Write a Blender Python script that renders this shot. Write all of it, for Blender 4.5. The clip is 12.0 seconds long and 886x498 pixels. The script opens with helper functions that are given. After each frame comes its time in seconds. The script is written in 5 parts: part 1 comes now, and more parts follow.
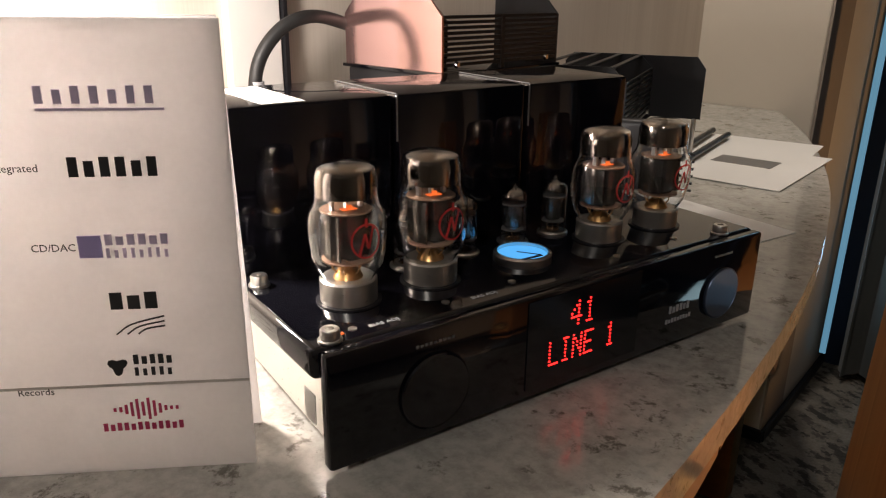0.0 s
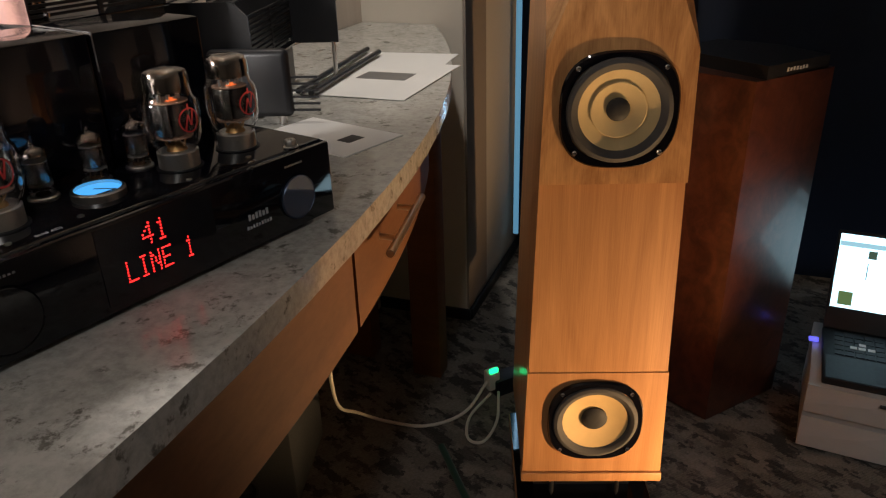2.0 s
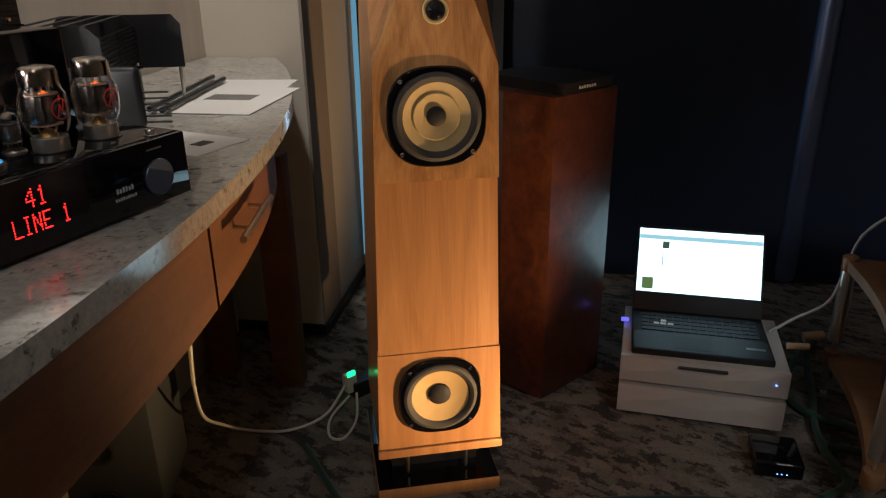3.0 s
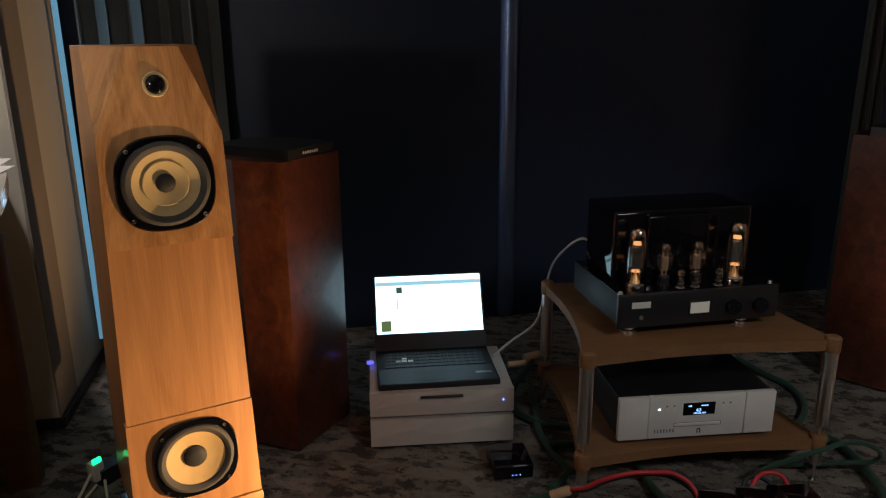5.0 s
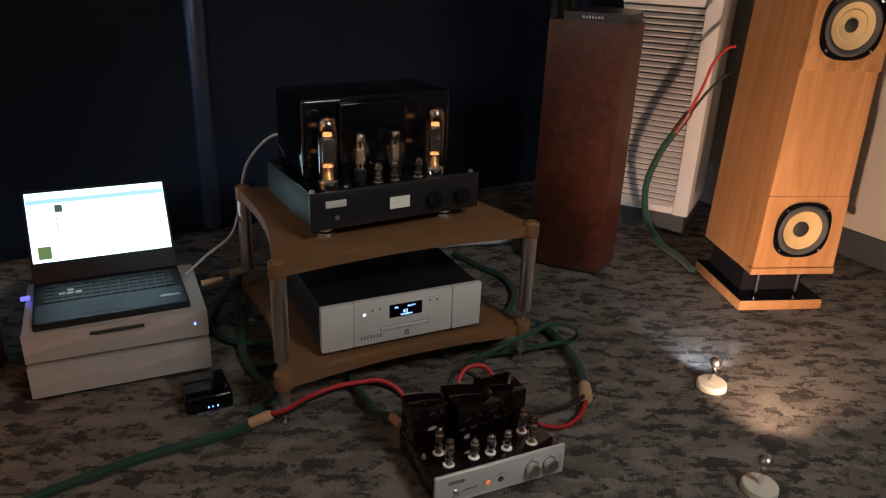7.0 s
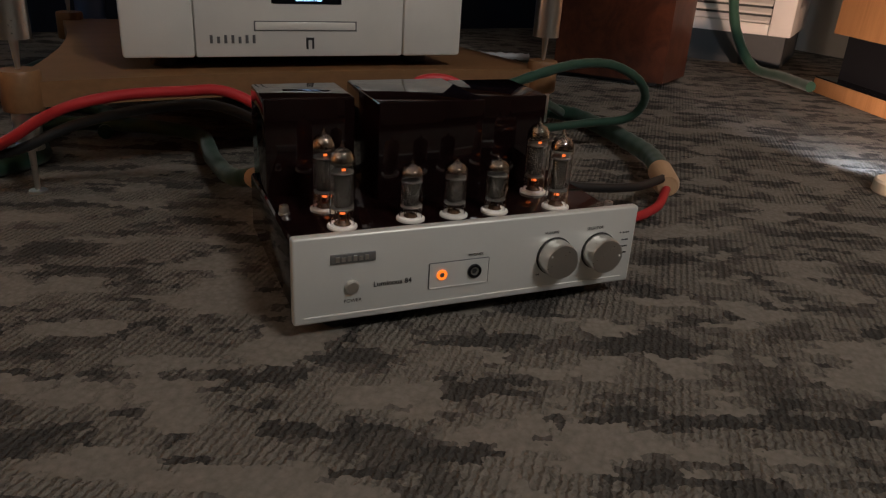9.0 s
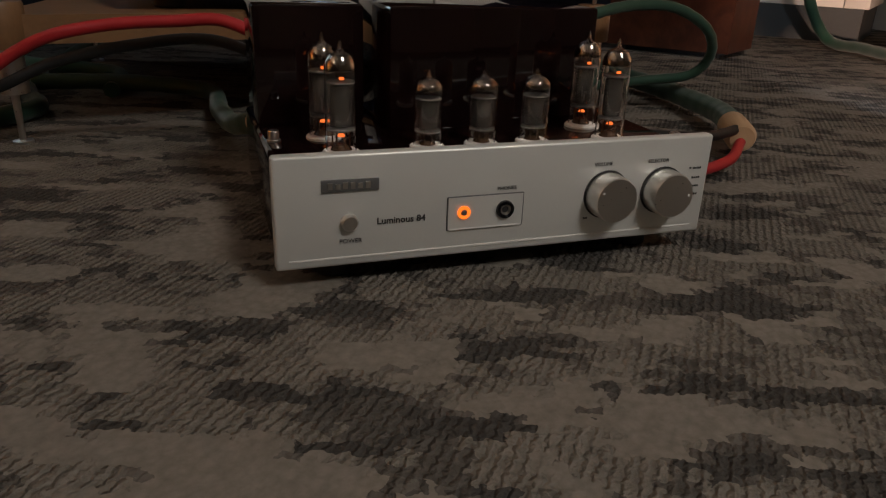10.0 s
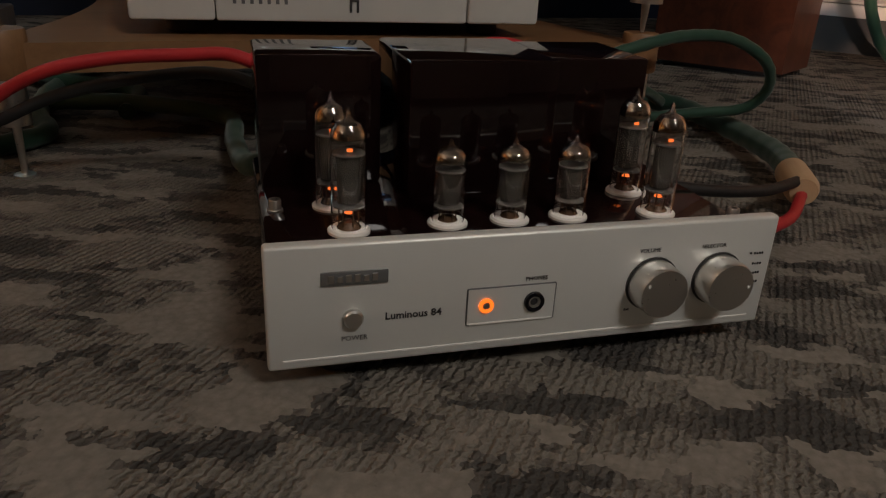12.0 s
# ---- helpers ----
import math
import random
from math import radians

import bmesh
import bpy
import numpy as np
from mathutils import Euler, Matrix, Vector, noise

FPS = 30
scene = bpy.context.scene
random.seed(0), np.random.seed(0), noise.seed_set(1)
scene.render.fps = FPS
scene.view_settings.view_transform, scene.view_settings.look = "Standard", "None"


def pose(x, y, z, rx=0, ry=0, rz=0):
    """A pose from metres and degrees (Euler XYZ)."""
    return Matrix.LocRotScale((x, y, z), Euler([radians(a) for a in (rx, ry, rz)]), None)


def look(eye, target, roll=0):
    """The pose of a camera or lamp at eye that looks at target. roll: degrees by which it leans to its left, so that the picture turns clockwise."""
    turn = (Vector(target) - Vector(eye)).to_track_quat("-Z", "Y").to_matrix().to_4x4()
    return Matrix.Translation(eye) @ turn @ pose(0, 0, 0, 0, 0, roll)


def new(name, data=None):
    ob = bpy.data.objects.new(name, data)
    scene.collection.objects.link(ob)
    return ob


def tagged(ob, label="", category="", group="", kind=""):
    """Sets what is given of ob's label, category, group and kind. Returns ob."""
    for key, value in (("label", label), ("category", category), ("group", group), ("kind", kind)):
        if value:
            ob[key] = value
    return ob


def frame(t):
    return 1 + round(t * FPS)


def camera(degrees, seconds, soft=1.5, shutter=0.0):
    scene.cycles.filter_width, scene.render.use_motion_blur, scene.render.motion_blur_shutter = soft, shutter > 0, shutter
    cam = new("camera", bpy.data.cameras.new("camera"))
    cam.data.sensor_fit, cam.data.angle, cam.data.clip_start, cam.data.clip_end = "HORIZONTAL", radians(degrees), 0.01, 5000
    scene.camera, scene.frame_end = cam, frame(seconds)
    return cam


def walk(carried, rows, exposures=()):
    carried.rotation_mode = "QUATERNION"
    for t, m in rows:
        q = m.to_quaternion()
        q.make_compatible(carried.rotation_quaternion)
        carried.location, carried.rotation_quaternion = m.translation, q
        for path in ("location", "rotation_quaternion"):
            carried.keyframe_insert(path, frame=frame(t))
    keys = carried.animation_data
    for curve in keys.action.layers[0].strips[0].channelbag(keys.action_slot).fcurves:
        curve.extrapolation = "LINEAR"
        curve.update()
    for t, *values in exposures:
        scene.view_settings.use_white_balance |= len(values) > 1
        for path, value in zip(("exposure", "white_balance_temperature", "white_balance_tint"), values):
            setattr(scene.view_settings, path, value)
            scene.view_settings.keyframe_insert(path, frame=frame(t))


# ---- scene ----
cam = camera(61.8, 12.0, soft=1.2)
PATH = [
    (0, (0.268, 0.175, 1.192), (-0.091, 2.027, 0.528), 0.6),
    (0.5, (0.292, 0.171, 1.206), (-0.035, 2.018, 0.513), -0.3),
    (1, (0.33, 0.141, 1.231), (0.091, 1.982, 0.487), -1.5),
    (1.5, (0.382, 0.121, 1.24), (0.395, 1.945, 0.419), -1.4),
    (2, (0.429, 0.075, 1.217), (0.692, 1.866, 0.367), -1.7),
    (2.5, (0.436, -0.026, 1.196), (0.928, 1.725, 0.361), -1.1),
    (2.7, (0.428, -0.068, 1.195), (0.988, 1.676, 0.391), -0.9),
    (4.3, (0.335, -0.26, 1.198), (1.345, 1.381, 0.662), -0.2),
    (4.5, (0.329, -0.259, 1.204), (1.426, 1.323, 0.662), -0.2),
    (5, (0.357, -0.272, 1.19), (1.607, 1.186, 0.631), -0.3),
    (5.5, (0.396, -0.305, 1.185), (1.785, 1.0, 0.577), -0.4),
    (6, (0.438, -0.336, 1.171), (1.947, 0.796, 0.507), 0.2),
    (6.5, (0.51, -0.32, 1.14), (2.088, 0.674, 0.416), 0.9),
    (6.7, (0.55, -0.302, 1.124), (2.147, 0.643, 0.381), 1.4),
    (8.3, (1.097, -0.057, 0.626), (2.703, 0.79, -0.214), 4.3),
    (8.5, (1.181, -0.052, 0.505), (2.774, 0.823, -0.329), 3.9),
    (9, (1.294, -0.031, 0.303), (2.869, 0.917, -0.486), 3.5),
    (9.5, (1.34, -0.015, 0.221), (2.871, 1.013, -0.552), 2.5),
    (10, (1.384, -0.002, 0.209), (2.89, 1.065, -0.561), 2.2),
    (10.5, (1.417, 0.009, 0.213), (2.898, 1.097, -0.576), 2.3),
    (11, (1.429, 0.018, 0.213), (2.895, 1.115, -0.592), 2.5),
    (11.5, (1.442, 0.028, 0.219), (2.896, 1.136, -0.592), 2.8),
    (12, (1.453, 0.041, 0.24), (2.898, 1.174, -0.553), 2.9),
]
walk(cam, [(t, look(eye, target, roll)) for t, eye, target, roll in PATH],
     exposures=[(0, 0.0, 6250, 10), (2.5, 0.0, 5900, 8), (5.0, 0.0, 5900, 8), (6.0, 0.18, 6000, 9), (6.7, 0.50, 6050, 9), (8.5, 0.55, 6100, 9), (9.5, 0.54, 6450, 10), (12, 0.44, 6500, 10)])

# ---- light ----
TURN = -29.0          # the room's own axes, turned against the world's
world = bpy.data.worlds.new("world")
scene.world = world
world.use_nodes = True
world.node_tree.nodes["Background"].inputs[0].default_value = (0.55, 0.7, 1.0, 1)
world.node_tree.nodes["Background"].inputs[1].default_value = 0.02


def room(x, y, z=0.0, rz=0.0):
    """A pose given in the room's own axes."""
    return pose(0, 0, 0, 0, 0, TURN) @ pose(x, y, z, 0, 0, rz)


def lamp(name, kind, energy, color, m, **extra):
    data = bpy.data.lights.new(name, kind)
    data.energy, data.color = energy, color
    if kind == "AREA":
        data.shape, data.size, data.size_y = "RECTANGLE", extra["size"], extra["size_y"]
    elif kind == "SPOT":
        data.spot_size, data.spot_blend, data.shadow_soft_size = radians(extra["cone"]), 0.7, extra["size"]
    else:
        data.shadow_soft_size = extra["size"]
    ob = new(name, data)
    ob.matrix_world = m
    return ob


COOL = (0.45, 0.75, 1.0)
lamp("desk_lamp_light", "POINT", 13.5, (1.0, 0.87, 0.77), pose(-0.15, 0.64, 1.205), size=0.04)
lamp("counter_downlight", "SPOT", 56.0, (1.0, 0.88, 0.75), look(room(-0.40, 1.35, 2.55).translation, room(-0.58, 1.95, 1.0).translation), cone=66, size=0.05)
# unseen lamp behind the camera, added to brighten the valve amplifier and card
lamp("valve_fill", "SPOT", 30.0, (1.0, 0.93, 0.86), look(room(0.55, -0.95, 2.50).translation, (0.16, 0.72, 1.0)), cone=40, size=0.06)
lamp("ceiling_light", "SPOT", 140.0, (1.0, 0.94, 0.88), look(room(1.9, -1.0, 2.55).translation, (2.10, 0.08, 0.0)), cone=60, size=0.40)
lamp("spot_right", "SPOT", 42.0, (1.0, 0.61, 0.41), look((2.136, -0.236, 0.085), (3.06, -0.17, 0.40)), cone=88, size=0.010)
lamp("spot_left", "SPOT", 46.0, (1.0, 0.57, 0.25), look((1.33, 0.74, 0.080), (0.95, 1.17, 0.53)), cone=93, size=0.010)
lamp("spot_far", "SPOT", 2.5, (0.70, 0.82, 1.0), look((2.502, -0.052, 0.082), (2.75, 0.04, 0.0)), cone=75, size=0.01)
lamp("window_glow", "AREA", 1.6, COOL, room(-0.262, 2.66, 1.3) @ pose(0, 0, 0, -90, 0, 80), size=0.03, size_y=2.0)


# ---- materials ----
def nodes_of(name):
    m = bpy.data.materials.new(name)
    m.use_nodes = True
    return m, m.node_tree, m.node_tree.nodes["Principled BSDF"]


def coords(tree, stretch=(1, 1, 1), turn=(0, 0, 0)):
    c = tree.nodes.new("ShaderNodeTexCoord")
    mp = tree.nodes.new("ShaderNodeMapping")
    mp.inputs["Scale"].default_value = stretch
    mp.inputs["Rotation"].default_value = [radians(a) for a in turn]
    tree.links.new(c.outputs["Object"], mp.inputs[0])
    return mp.outputs[0]


def noise_of(tree, vec, scale, detail=4.0, rough=0.55, distort=0.0):
    n = tree.nodes.new("ShaderNodeTexNoise")
    n.inputs["Scale"].default_value, n.inputs["Detail"].default_value = scale, detail
    n.inputs["Roughness"].default_value, n.inputs["Distortion"].default_value = rough, distort
    tree.links.new(vec, n.inputs["Vector"])
    return n.outputs["Fac"]


def ramp(tree, fac, stops):
    r = tree.nodes.new("ShaderNodeValToRGB")
    while len(r.color_ramp.elements) < len(stops):
        r.color_ramp.elements.new(0.5)
    for e, (p, c) in zip(r.color_ramp.elements, stops):
        e.position, e.color = p, (*c, 1)
    tree.links.new(fac, r.inputs[0])
    return r.outputs[0]


def mixed(tree, fac, a, b, mode="MIX"):
    n = tree.nodes.new("ShaderNodeMix")
    n.data_type, n.blend_type = "RGBA", mode
    for sock, v in ((n.inputs[0], fac), (n.inputs[6], a), (n.inputs[7], b)):
        if isinstance(v, (int, float)):
            sock.default_value = v
        elif isinstance(v, tuple):
            sock.default_value = (*v, 1)
        else:
            tree.links.new(v, sock)
    return n.outputs[2]


def bump(tree, bsdf, height, strength, distance=0.001):
    b = tree.nodes.new("ShaderNodeBump")
    b.inputs["Strength"].default_value, b.inputs["Distance"].default_value = strength, distance
    tree.links.new(height, b.inputs["Height"])
    tree.links.new(b.outputs[0], bsdf.inputs["Normal"])


def plain(name, color, rough=0.5, metal=0.0, vary=0.12, scale=30.0, grain=0.15, coat=0.0, stretch=(1, 1, 1)):
    """Paint, plastic or metal with a little unevenness at two scales."""
    m, t, b = nodes_of(name)
    v = coords(t, stretch)
    big, fine = noise_of(t, v, scale * 0.25), noise_of(t, v, scale * 6, 2)
    lo, hi = [c * (1 - vary) for c in color], [min(1, c * (1 + vary)) for c in color]
    t.links.new(ramp(t, big, ((0.3, lo), (0.7, hi))), b.inputs["Base Color"])
    r = t.nodes.new("ShaderNodeMapRange")
    r.inputs["To Min"].default_value, r.inputs["To Max"].default_value = max(0.02, rough * 0.8), min(1, rough * 1.2)
    t.links.new(fine, r.inputs["Value"])
    t.links.new(r.outputs[0], b.inputs["Roughness"])
    b.inputs["Metallic"].default_value, b.inputs["Coat Weight"].default_value = metal, coat
    if grain:
        bump(t, b, fine, grain, 0.0005)
    return m


def glow(name, color, strength):
    m, t, b = nodes_of(name)
    b.inputs["Base Color"].default_value = (*[c * 0.2 for c in color], 1)
    b.inputs["Emission Color"].default_value = (*color, 1)
    b.inputs["Emission Strength"].default_value = strength
    return m


def timber(name, dark, light, scale=9.0, stretch=(9, 9, 0.7), rough=0.4, figure=1.6, coat=0.15):
    """Veneer: long grain along z with a slow figure and fine pores."""
    m, t, b = nodes_of(name)
    v = coords(t, stretch)
    slow = noise_of(t, v, scale * 0.22, 3, 0.5, figure)
    fibre = noise_of(t, coords(t, (stretch[0] * 9, stretch[1] * 9, stretch[2] * 2)), scale, 3, 0.6)
    mid = [(a + c) / 2 for a, c in zip(dark, light)]
    base = ramp(t, slow, ((0.3, dark), (0.5, mid), (0.68, light)))
    t.links.new(mixed(t, 0.35, base, ramp(t, fibre, ((0.3, dark), (0.7, light)))), b.inputs["Base Color"])
    b.inputs["Roughness"].default_value, b.inputs["Coat Weight"].default_value = rough, coat
    bump(t, b, fibre, 0.12, 0.0004)
    return m


def burl(name, dark, light, rough=0.32):
    """Burr veneer: clouded, with knots."""
    m, t, b = nodes_of(name)
    v = coords(t, (1, 1, 0.8))
    cloud, knot = noise_of(t, v, 11, 6, 0.6, 2.2), noise_of(t, v, 42, 4, 0.6, 1.0)
    base = ramp(t, cloud, ((0.32, dark), (0.7, light)))
    t.links.new(mixed(t, 0.3, base, ramp(t, knot, ((0.35, dark), (0.65, light)))), b.inputs["Base Color"])
    b.inputs["Roughness"].default_value, b.inputs["Coat Weight"].default_value = rough, 0.2
    bump(t, b, knot, 0.06, 0.0005)
    return m


def granite(name):
    m, t, b = nodes_of(name)
    v = coords(t)
    cloud = noise_of(t, v, 9, 6, 0.62, 1.2)
    fleck = noise_of(t, v, 90, 5, 0.7, 0.1)
    spots = noise_of(t, v, 38, 6, 0.72, 0.15)
    base = ramp(t, cloud, ((0.25, (0.30, 0.29, 0.26)), (0.5, (0.46, 0.45, 0.41)), (0.75, (0.56, 0.55, 0.50))))
    base = mixed(t, 0.4, base, ramp(t, fleck, ((0.35, (0.22, 0.21, 0.18)), (0.6, (0.58, 0.56, 0.51)))))
    veins = ramp(t, spots, ((0.36, (0.16, 0.14, 0.11)), (0.43, (1, 1, 1))))
    t.links.new(mixed(t, 0.75, base, veins, "MULTIPLY"), b.inputs["Base Color"])
    b.inputs["Roughness"].default_value = 0.11
    return m


def turned(tree, angle, stretch):
    """Object coordinates turned first and stretched after."""
    first = coords(tree, (1, 1, 1), (0, 0, angle))
    mp = tree.nodes.new("ShaderNodeMapping")
    mp.inputs["Scale"].default_value = stretch
    tree.links.new(first, mp.inputs[0])
    return mp.outputs[0]


def carpet_of(name):
    """Loop pile: warm grey ground in beaded ribs, broken by dark ragged patches and smooth pale cut ones."""
    m, t, b = nodes_of(name)
    v = coords(t)
    way = turned(t, 27, (1, 1, 1))
    loops = t.nodes.new("ShaderNodeVectorMath")
    loops.operation = "SNAP"
    loops.inputs[1].default_value = (0.0055, 0.0075, 1.0)
    shaken = t.nodes.new("ShaderNodeVectorMath")
    shaken.operation = "MULTIPLY_ADD"
    jitter = t.nodes.new("ShaderNodeTexNoise")
    jitter.inputs["Scale"].default_value = 120
    t.links.new(v, jitter.inputs["Vector"])
    t.links.new(jitter.outputs["Color"], shaken.inputs[0])
    shaken.inputs[1].default_value = (0.017, 0.017, 0.0)
    t.links.new(way, shaken.inputs[2])
    t.links.new(shaken.outputs[0], loops.inputs[0])

    def woven(sx, sy, detail, rough, shift):
        mp = t.nodes.new("ShaderNodeMapping")
        mp.inputs["Scale"].default_value = (sx, sy, 1)
        mp.inputs["Location"].default_value = (shift, shift * 0.7, 0)
        t.links.new(loops.outputs[0], mp.inputs[0])
        return noise_of(t, mp.outputs[0], 1.0, detail, rough, 0.25)
    dash = woven(11, 30, 5, 0.58, 0.0)
    patch = woven(11, 20, 4, 0.55, 5.0)
    middle = woven(15, 30, 4, 0.6, 9.0)
    wide = noise_of(t, v, 1.7, 3)
    clump = noise_of(t, v, 210, 3, 0.6)
    ribs = t.nodes.new("ShaderNodeTexWave")
    ribs.bands_direction = "X"
    ribs.inputs["Scale"].default_value, ribs.inputs["Distortion"].default_value = 52, 4.5
    ribs.inputs["Detail"].default_value, ribs.inputs["Detail Scale"].default_value = 3.0, 4.0
    t.links.new(turned(t, 45, (1, 1, 1)), ribs.inputs["Vector"])
    beads = t.nodes.new("ShaderNodeTexVoronoi")
    beads.inputs["Scale"].default_value, beads.inputs["Randomness"].default_value = 1.0, 0.75
    t.links.new(turned(t, 45, (150, 120, 1)), beads.inputs["Vector"])
    dark = ramp(t, dash, ((0.445, (1, 1, 1)), (0.470, (0, 0, 0))))
    mid = ramp(t, middle, ((0.44, (0.9, 0.9, 0.9)), (0.46, (0, 0, 0))))
    pale = ramp(t, patch, ((0.52, (0, 0, 0)), (0.56, (1, 1, 1))))
    base = ramp(t, wide, ((0.35, (0.180, 0.163, 0.140)), (0.65, (0.215, 0.195, 0.167))))
    base = mixed(t, mid, base, (0.105, 0.096, 0.085))
    base = mixed(t, dark, base, (0.076, 0.071, 0.065))
    base = mixed(t, mixed(t, 0.5, pale, pale, "MULTIPLY"), base, (0.225, 0.204, 0.174))
    cut = mixed(t, pale, ramp(t, noise_of(t, v, 6, 3), ((0.45, (0.10, 0.10, 0.10)), (0.62, (0.38, 0.38, 0.38)))), (0.05, 0.05, 0.05))
    base = mixed(t, cut, base, ramp(t, ribs.outputs["Fac"], ((0.10, (0.48, 0.47, 0.46)), (0.55, (1.12, 1.12, 1.12)))), "MULTIPLY")
    base = mixed(t, 0.40, base, ramp(t, beads.outputs["Distance"], ((0.30, (1.10, 1.10, 1.10)), (0.80, (0.66, 0.65, 0.64)))), "MULTIPLY")
    base = mixed(t, 0.50, base, ramp(t, clump, ((0.3, (0.74, 0.73, 0.72)), (0.7, (1.16, 1.15, 1.13)))), "MULTIPLY")
    t.links.new(base, b.inputs["Base Color"])
    b.inputs["Roughness"].default_value, b.inputs["Specular IOR Level"].default_value = 0.95, 0.06
    h = mixed(t, 0.35, mixed(t, pale, ribs.outputs["Fac"], (0.7, 0.7, 0.7)), mixed(t, 0.5, clump, beads.outputs["Distance"]))
    bump(t, b, h, 0.8, 0.004)
    return m


def glass_of(name, color=(1, 1, 1), rough=0.01, ior=1.47):
    m, t, b = nodes_of(name)
    b.inputs["Base Color"].default_value = (*color, 1)
    b.inputs["Transmission Weight"].default_value, b.inputs["Roughness"].default_value, b.inputs["IOR"].default_value = 1.0, rough, ior
    return m


def paper_of(name, color, through_share):
    """Thin card that lets part of the light through."""
    m, t, b = nodes_of(name)
    v = coords(t)
    cloud, fibre = noise_of(t, v, 28, 4), noise_of(t, v, 260, 3)
    tone = mixed(t, 0.4, ramp(t, cloud, ((0.3, [c * 0.90 for c in color]), (0.7, color))), ramp(t, fibre, ((0.3, [c * 0.92 for c in color]), (0.7, color))))
    t.links.new(tone, b.inputs["Base Color"])
    b.inputs["Roughness"].default_value = 0.8
    bump(t, b, cloud, 0.15, 0.002)
    tr = t.nodes.new("ShaderNodeBsdfTranslucent")
    t.links.new(tone, tr.inputs["Color"])
    mx = t.nodes.new("ShaderNodeMixShader")
    mx.inputs[0].default_value = through_share
    t.links.new(b.outputs[0], mx.inputs[1])
    t.links.new(tr.outputs[0], mx.inputs[2])
    t.links.new(mx.outputs[0], t.nodes["Material Output"].inputs["Surface"])
    return m


def cloth(name, color, rough=0.9, sheen=0.2):
    m, t, b = nodes_of(name)
    v = coords(t)
    weave, big = noise_of(t, v, 500, 2), noise_of(t, v, 3, 3)
    t.links.new(ramp(t, big, ((0.3, [c * 0.8 for c in color]), (0.7, [c * 1.2 for c in color]))), b.inputs["Base Color"])
    b.inputs["Roughness"].default_value, b.inputs["Sheen Weight"].default_value = rough, sheen
    bump(t, b, weave, 0.25, 0.0006)
    return m


M_CARPET = carpet_of("carpet")
M_GRANITE = granite("granite")
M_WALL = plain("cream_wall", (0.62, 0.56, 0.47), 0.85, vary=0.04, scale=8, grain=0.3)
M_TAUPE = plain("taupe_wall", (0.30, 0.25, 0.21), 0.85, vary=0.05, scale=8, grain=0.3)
M_PANEL = timber("grained_panel", (0.50, 0.43, 0.36), (0.66, 0.59, 0.51), 5, (10, 10, 0.4), 0.6, 0.3, 0.0)
M_WHITE = plain("white_paint", (0.78, 0.76, 0.72), 0.5, vary=0.04)
M_CEIL = plain("ceiling_paint", (0.7, 0.68, 0.64), 0.9, vary=0.03, scale=5)
M_NAVY = plain("dark_navy_wall", (0.011, 0.022, 0.052), 0.5, vary=0.2, scale=4, grain=0.25)
# pale blue metal: the wall's streak of light put into the colour
M_SHEEN = plain("navy_wall_streak", (0.16, 0.22, 0.38), 0.38, 0.85, vary=0.2, scale=6, grain=0.1)
M_DRAPE = cloth("grey_drape", (0.055, 0.06, 0.055))
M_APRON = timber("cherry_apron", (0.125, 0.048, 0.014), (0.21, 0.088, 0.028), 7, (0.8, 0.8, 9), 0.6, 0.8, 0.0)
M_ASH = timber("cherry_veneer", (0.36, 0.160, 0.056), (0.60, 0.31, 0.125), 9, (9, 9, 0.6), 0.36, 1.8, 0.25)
M_ASH2 = timber("cherry_figured", (0.27, 0.115, 0.036), (0.60, 0.33, 0.13), 9, (5, 5, 1.5), 0.38, 4.5, 0.2)
M_BURL = burl("walnut_burr", (0.026, 0.007, 0.0045), (0.100, 0.031, 0.015))
M_OAK = timber("shelf_oak", (0.17, 0.085, 0.036), (0.27, 0.142, 0.063), 8, (0.8, 9, 9), 0.45, 0.8, 0.1)
M_GLOSS = plain("gloss_black", (0.004, 0.004, 0.006), 0.06, vary=0.2, grain=0.0)
M_GLOSS.node_tree.nodes["Principled BSDF"].inputs["Specular IOR Level"].default_value = 0.5
M_SATIN = plain("satin_black", (0.012, 0.012, 0.014), 0.38, vary=0.2, grain=0.1)
M_RUBBER = plain("rubber", (0.02, 0.02, 0.02), 0.7)
M_STEEL = plain("brushed_steel", (0.70, 0.68, 0.65), 0.30, 1.0, 0.03, 60, 0.0)
M_CHROME = plain("chrome", (0.75, 0.74, 0.72), 0.08, 1.0, 0.05, 40, 0.0)
M_ALU = plain("silver_aluminium", (0.64, 0.61, 0.57), 0.45, 0.25, 0.04, 50, 0.12)
M_SILVER = plain("satin_silver_front", (0.74, 0.74, 0.70), 0.42, 0.35, 0.03, 50, 0.1)
M_PALE = plain("pale_aluminium", (0.76, 0.74, 0.69), 0.4, 0.15, 0.04, 50, 0.1)
M_CARD = paper_of("off_white_card", (0.88, 0.86, 0.85), 0.60)
M_PAPER = plain("white_paper", (0.76, 0.74, 0.70), 0.75, vary=0.03)
M_CONE = plain("yellow_cone", (0.62, 0.47, 0.22), 0.7, vary=0.1, scale=60, grain=0.4)
M_CONE2 = plain("amber_cone", (0.60, 0.42, 0.18), 0.7, vary=0.1, scale=60, grain=0.4)
M_GREEN = cloth("green_braid", (0.006, 0.046, 0.024), 0.7)
M_RED = plain("red_sleeve", (0.45, 0.02, 0.025), 0.5)
M_BLACKC = plain("black_sleeve", (0.012, 0.012, 0.012), 0.55)
M_BEECH = timber("beech_sleeve", (0.46, 0.29, 0.16), (0.58, 0.40, 0.24), 9, (9, 9, 1), 0.5, 0.5, 0.0)
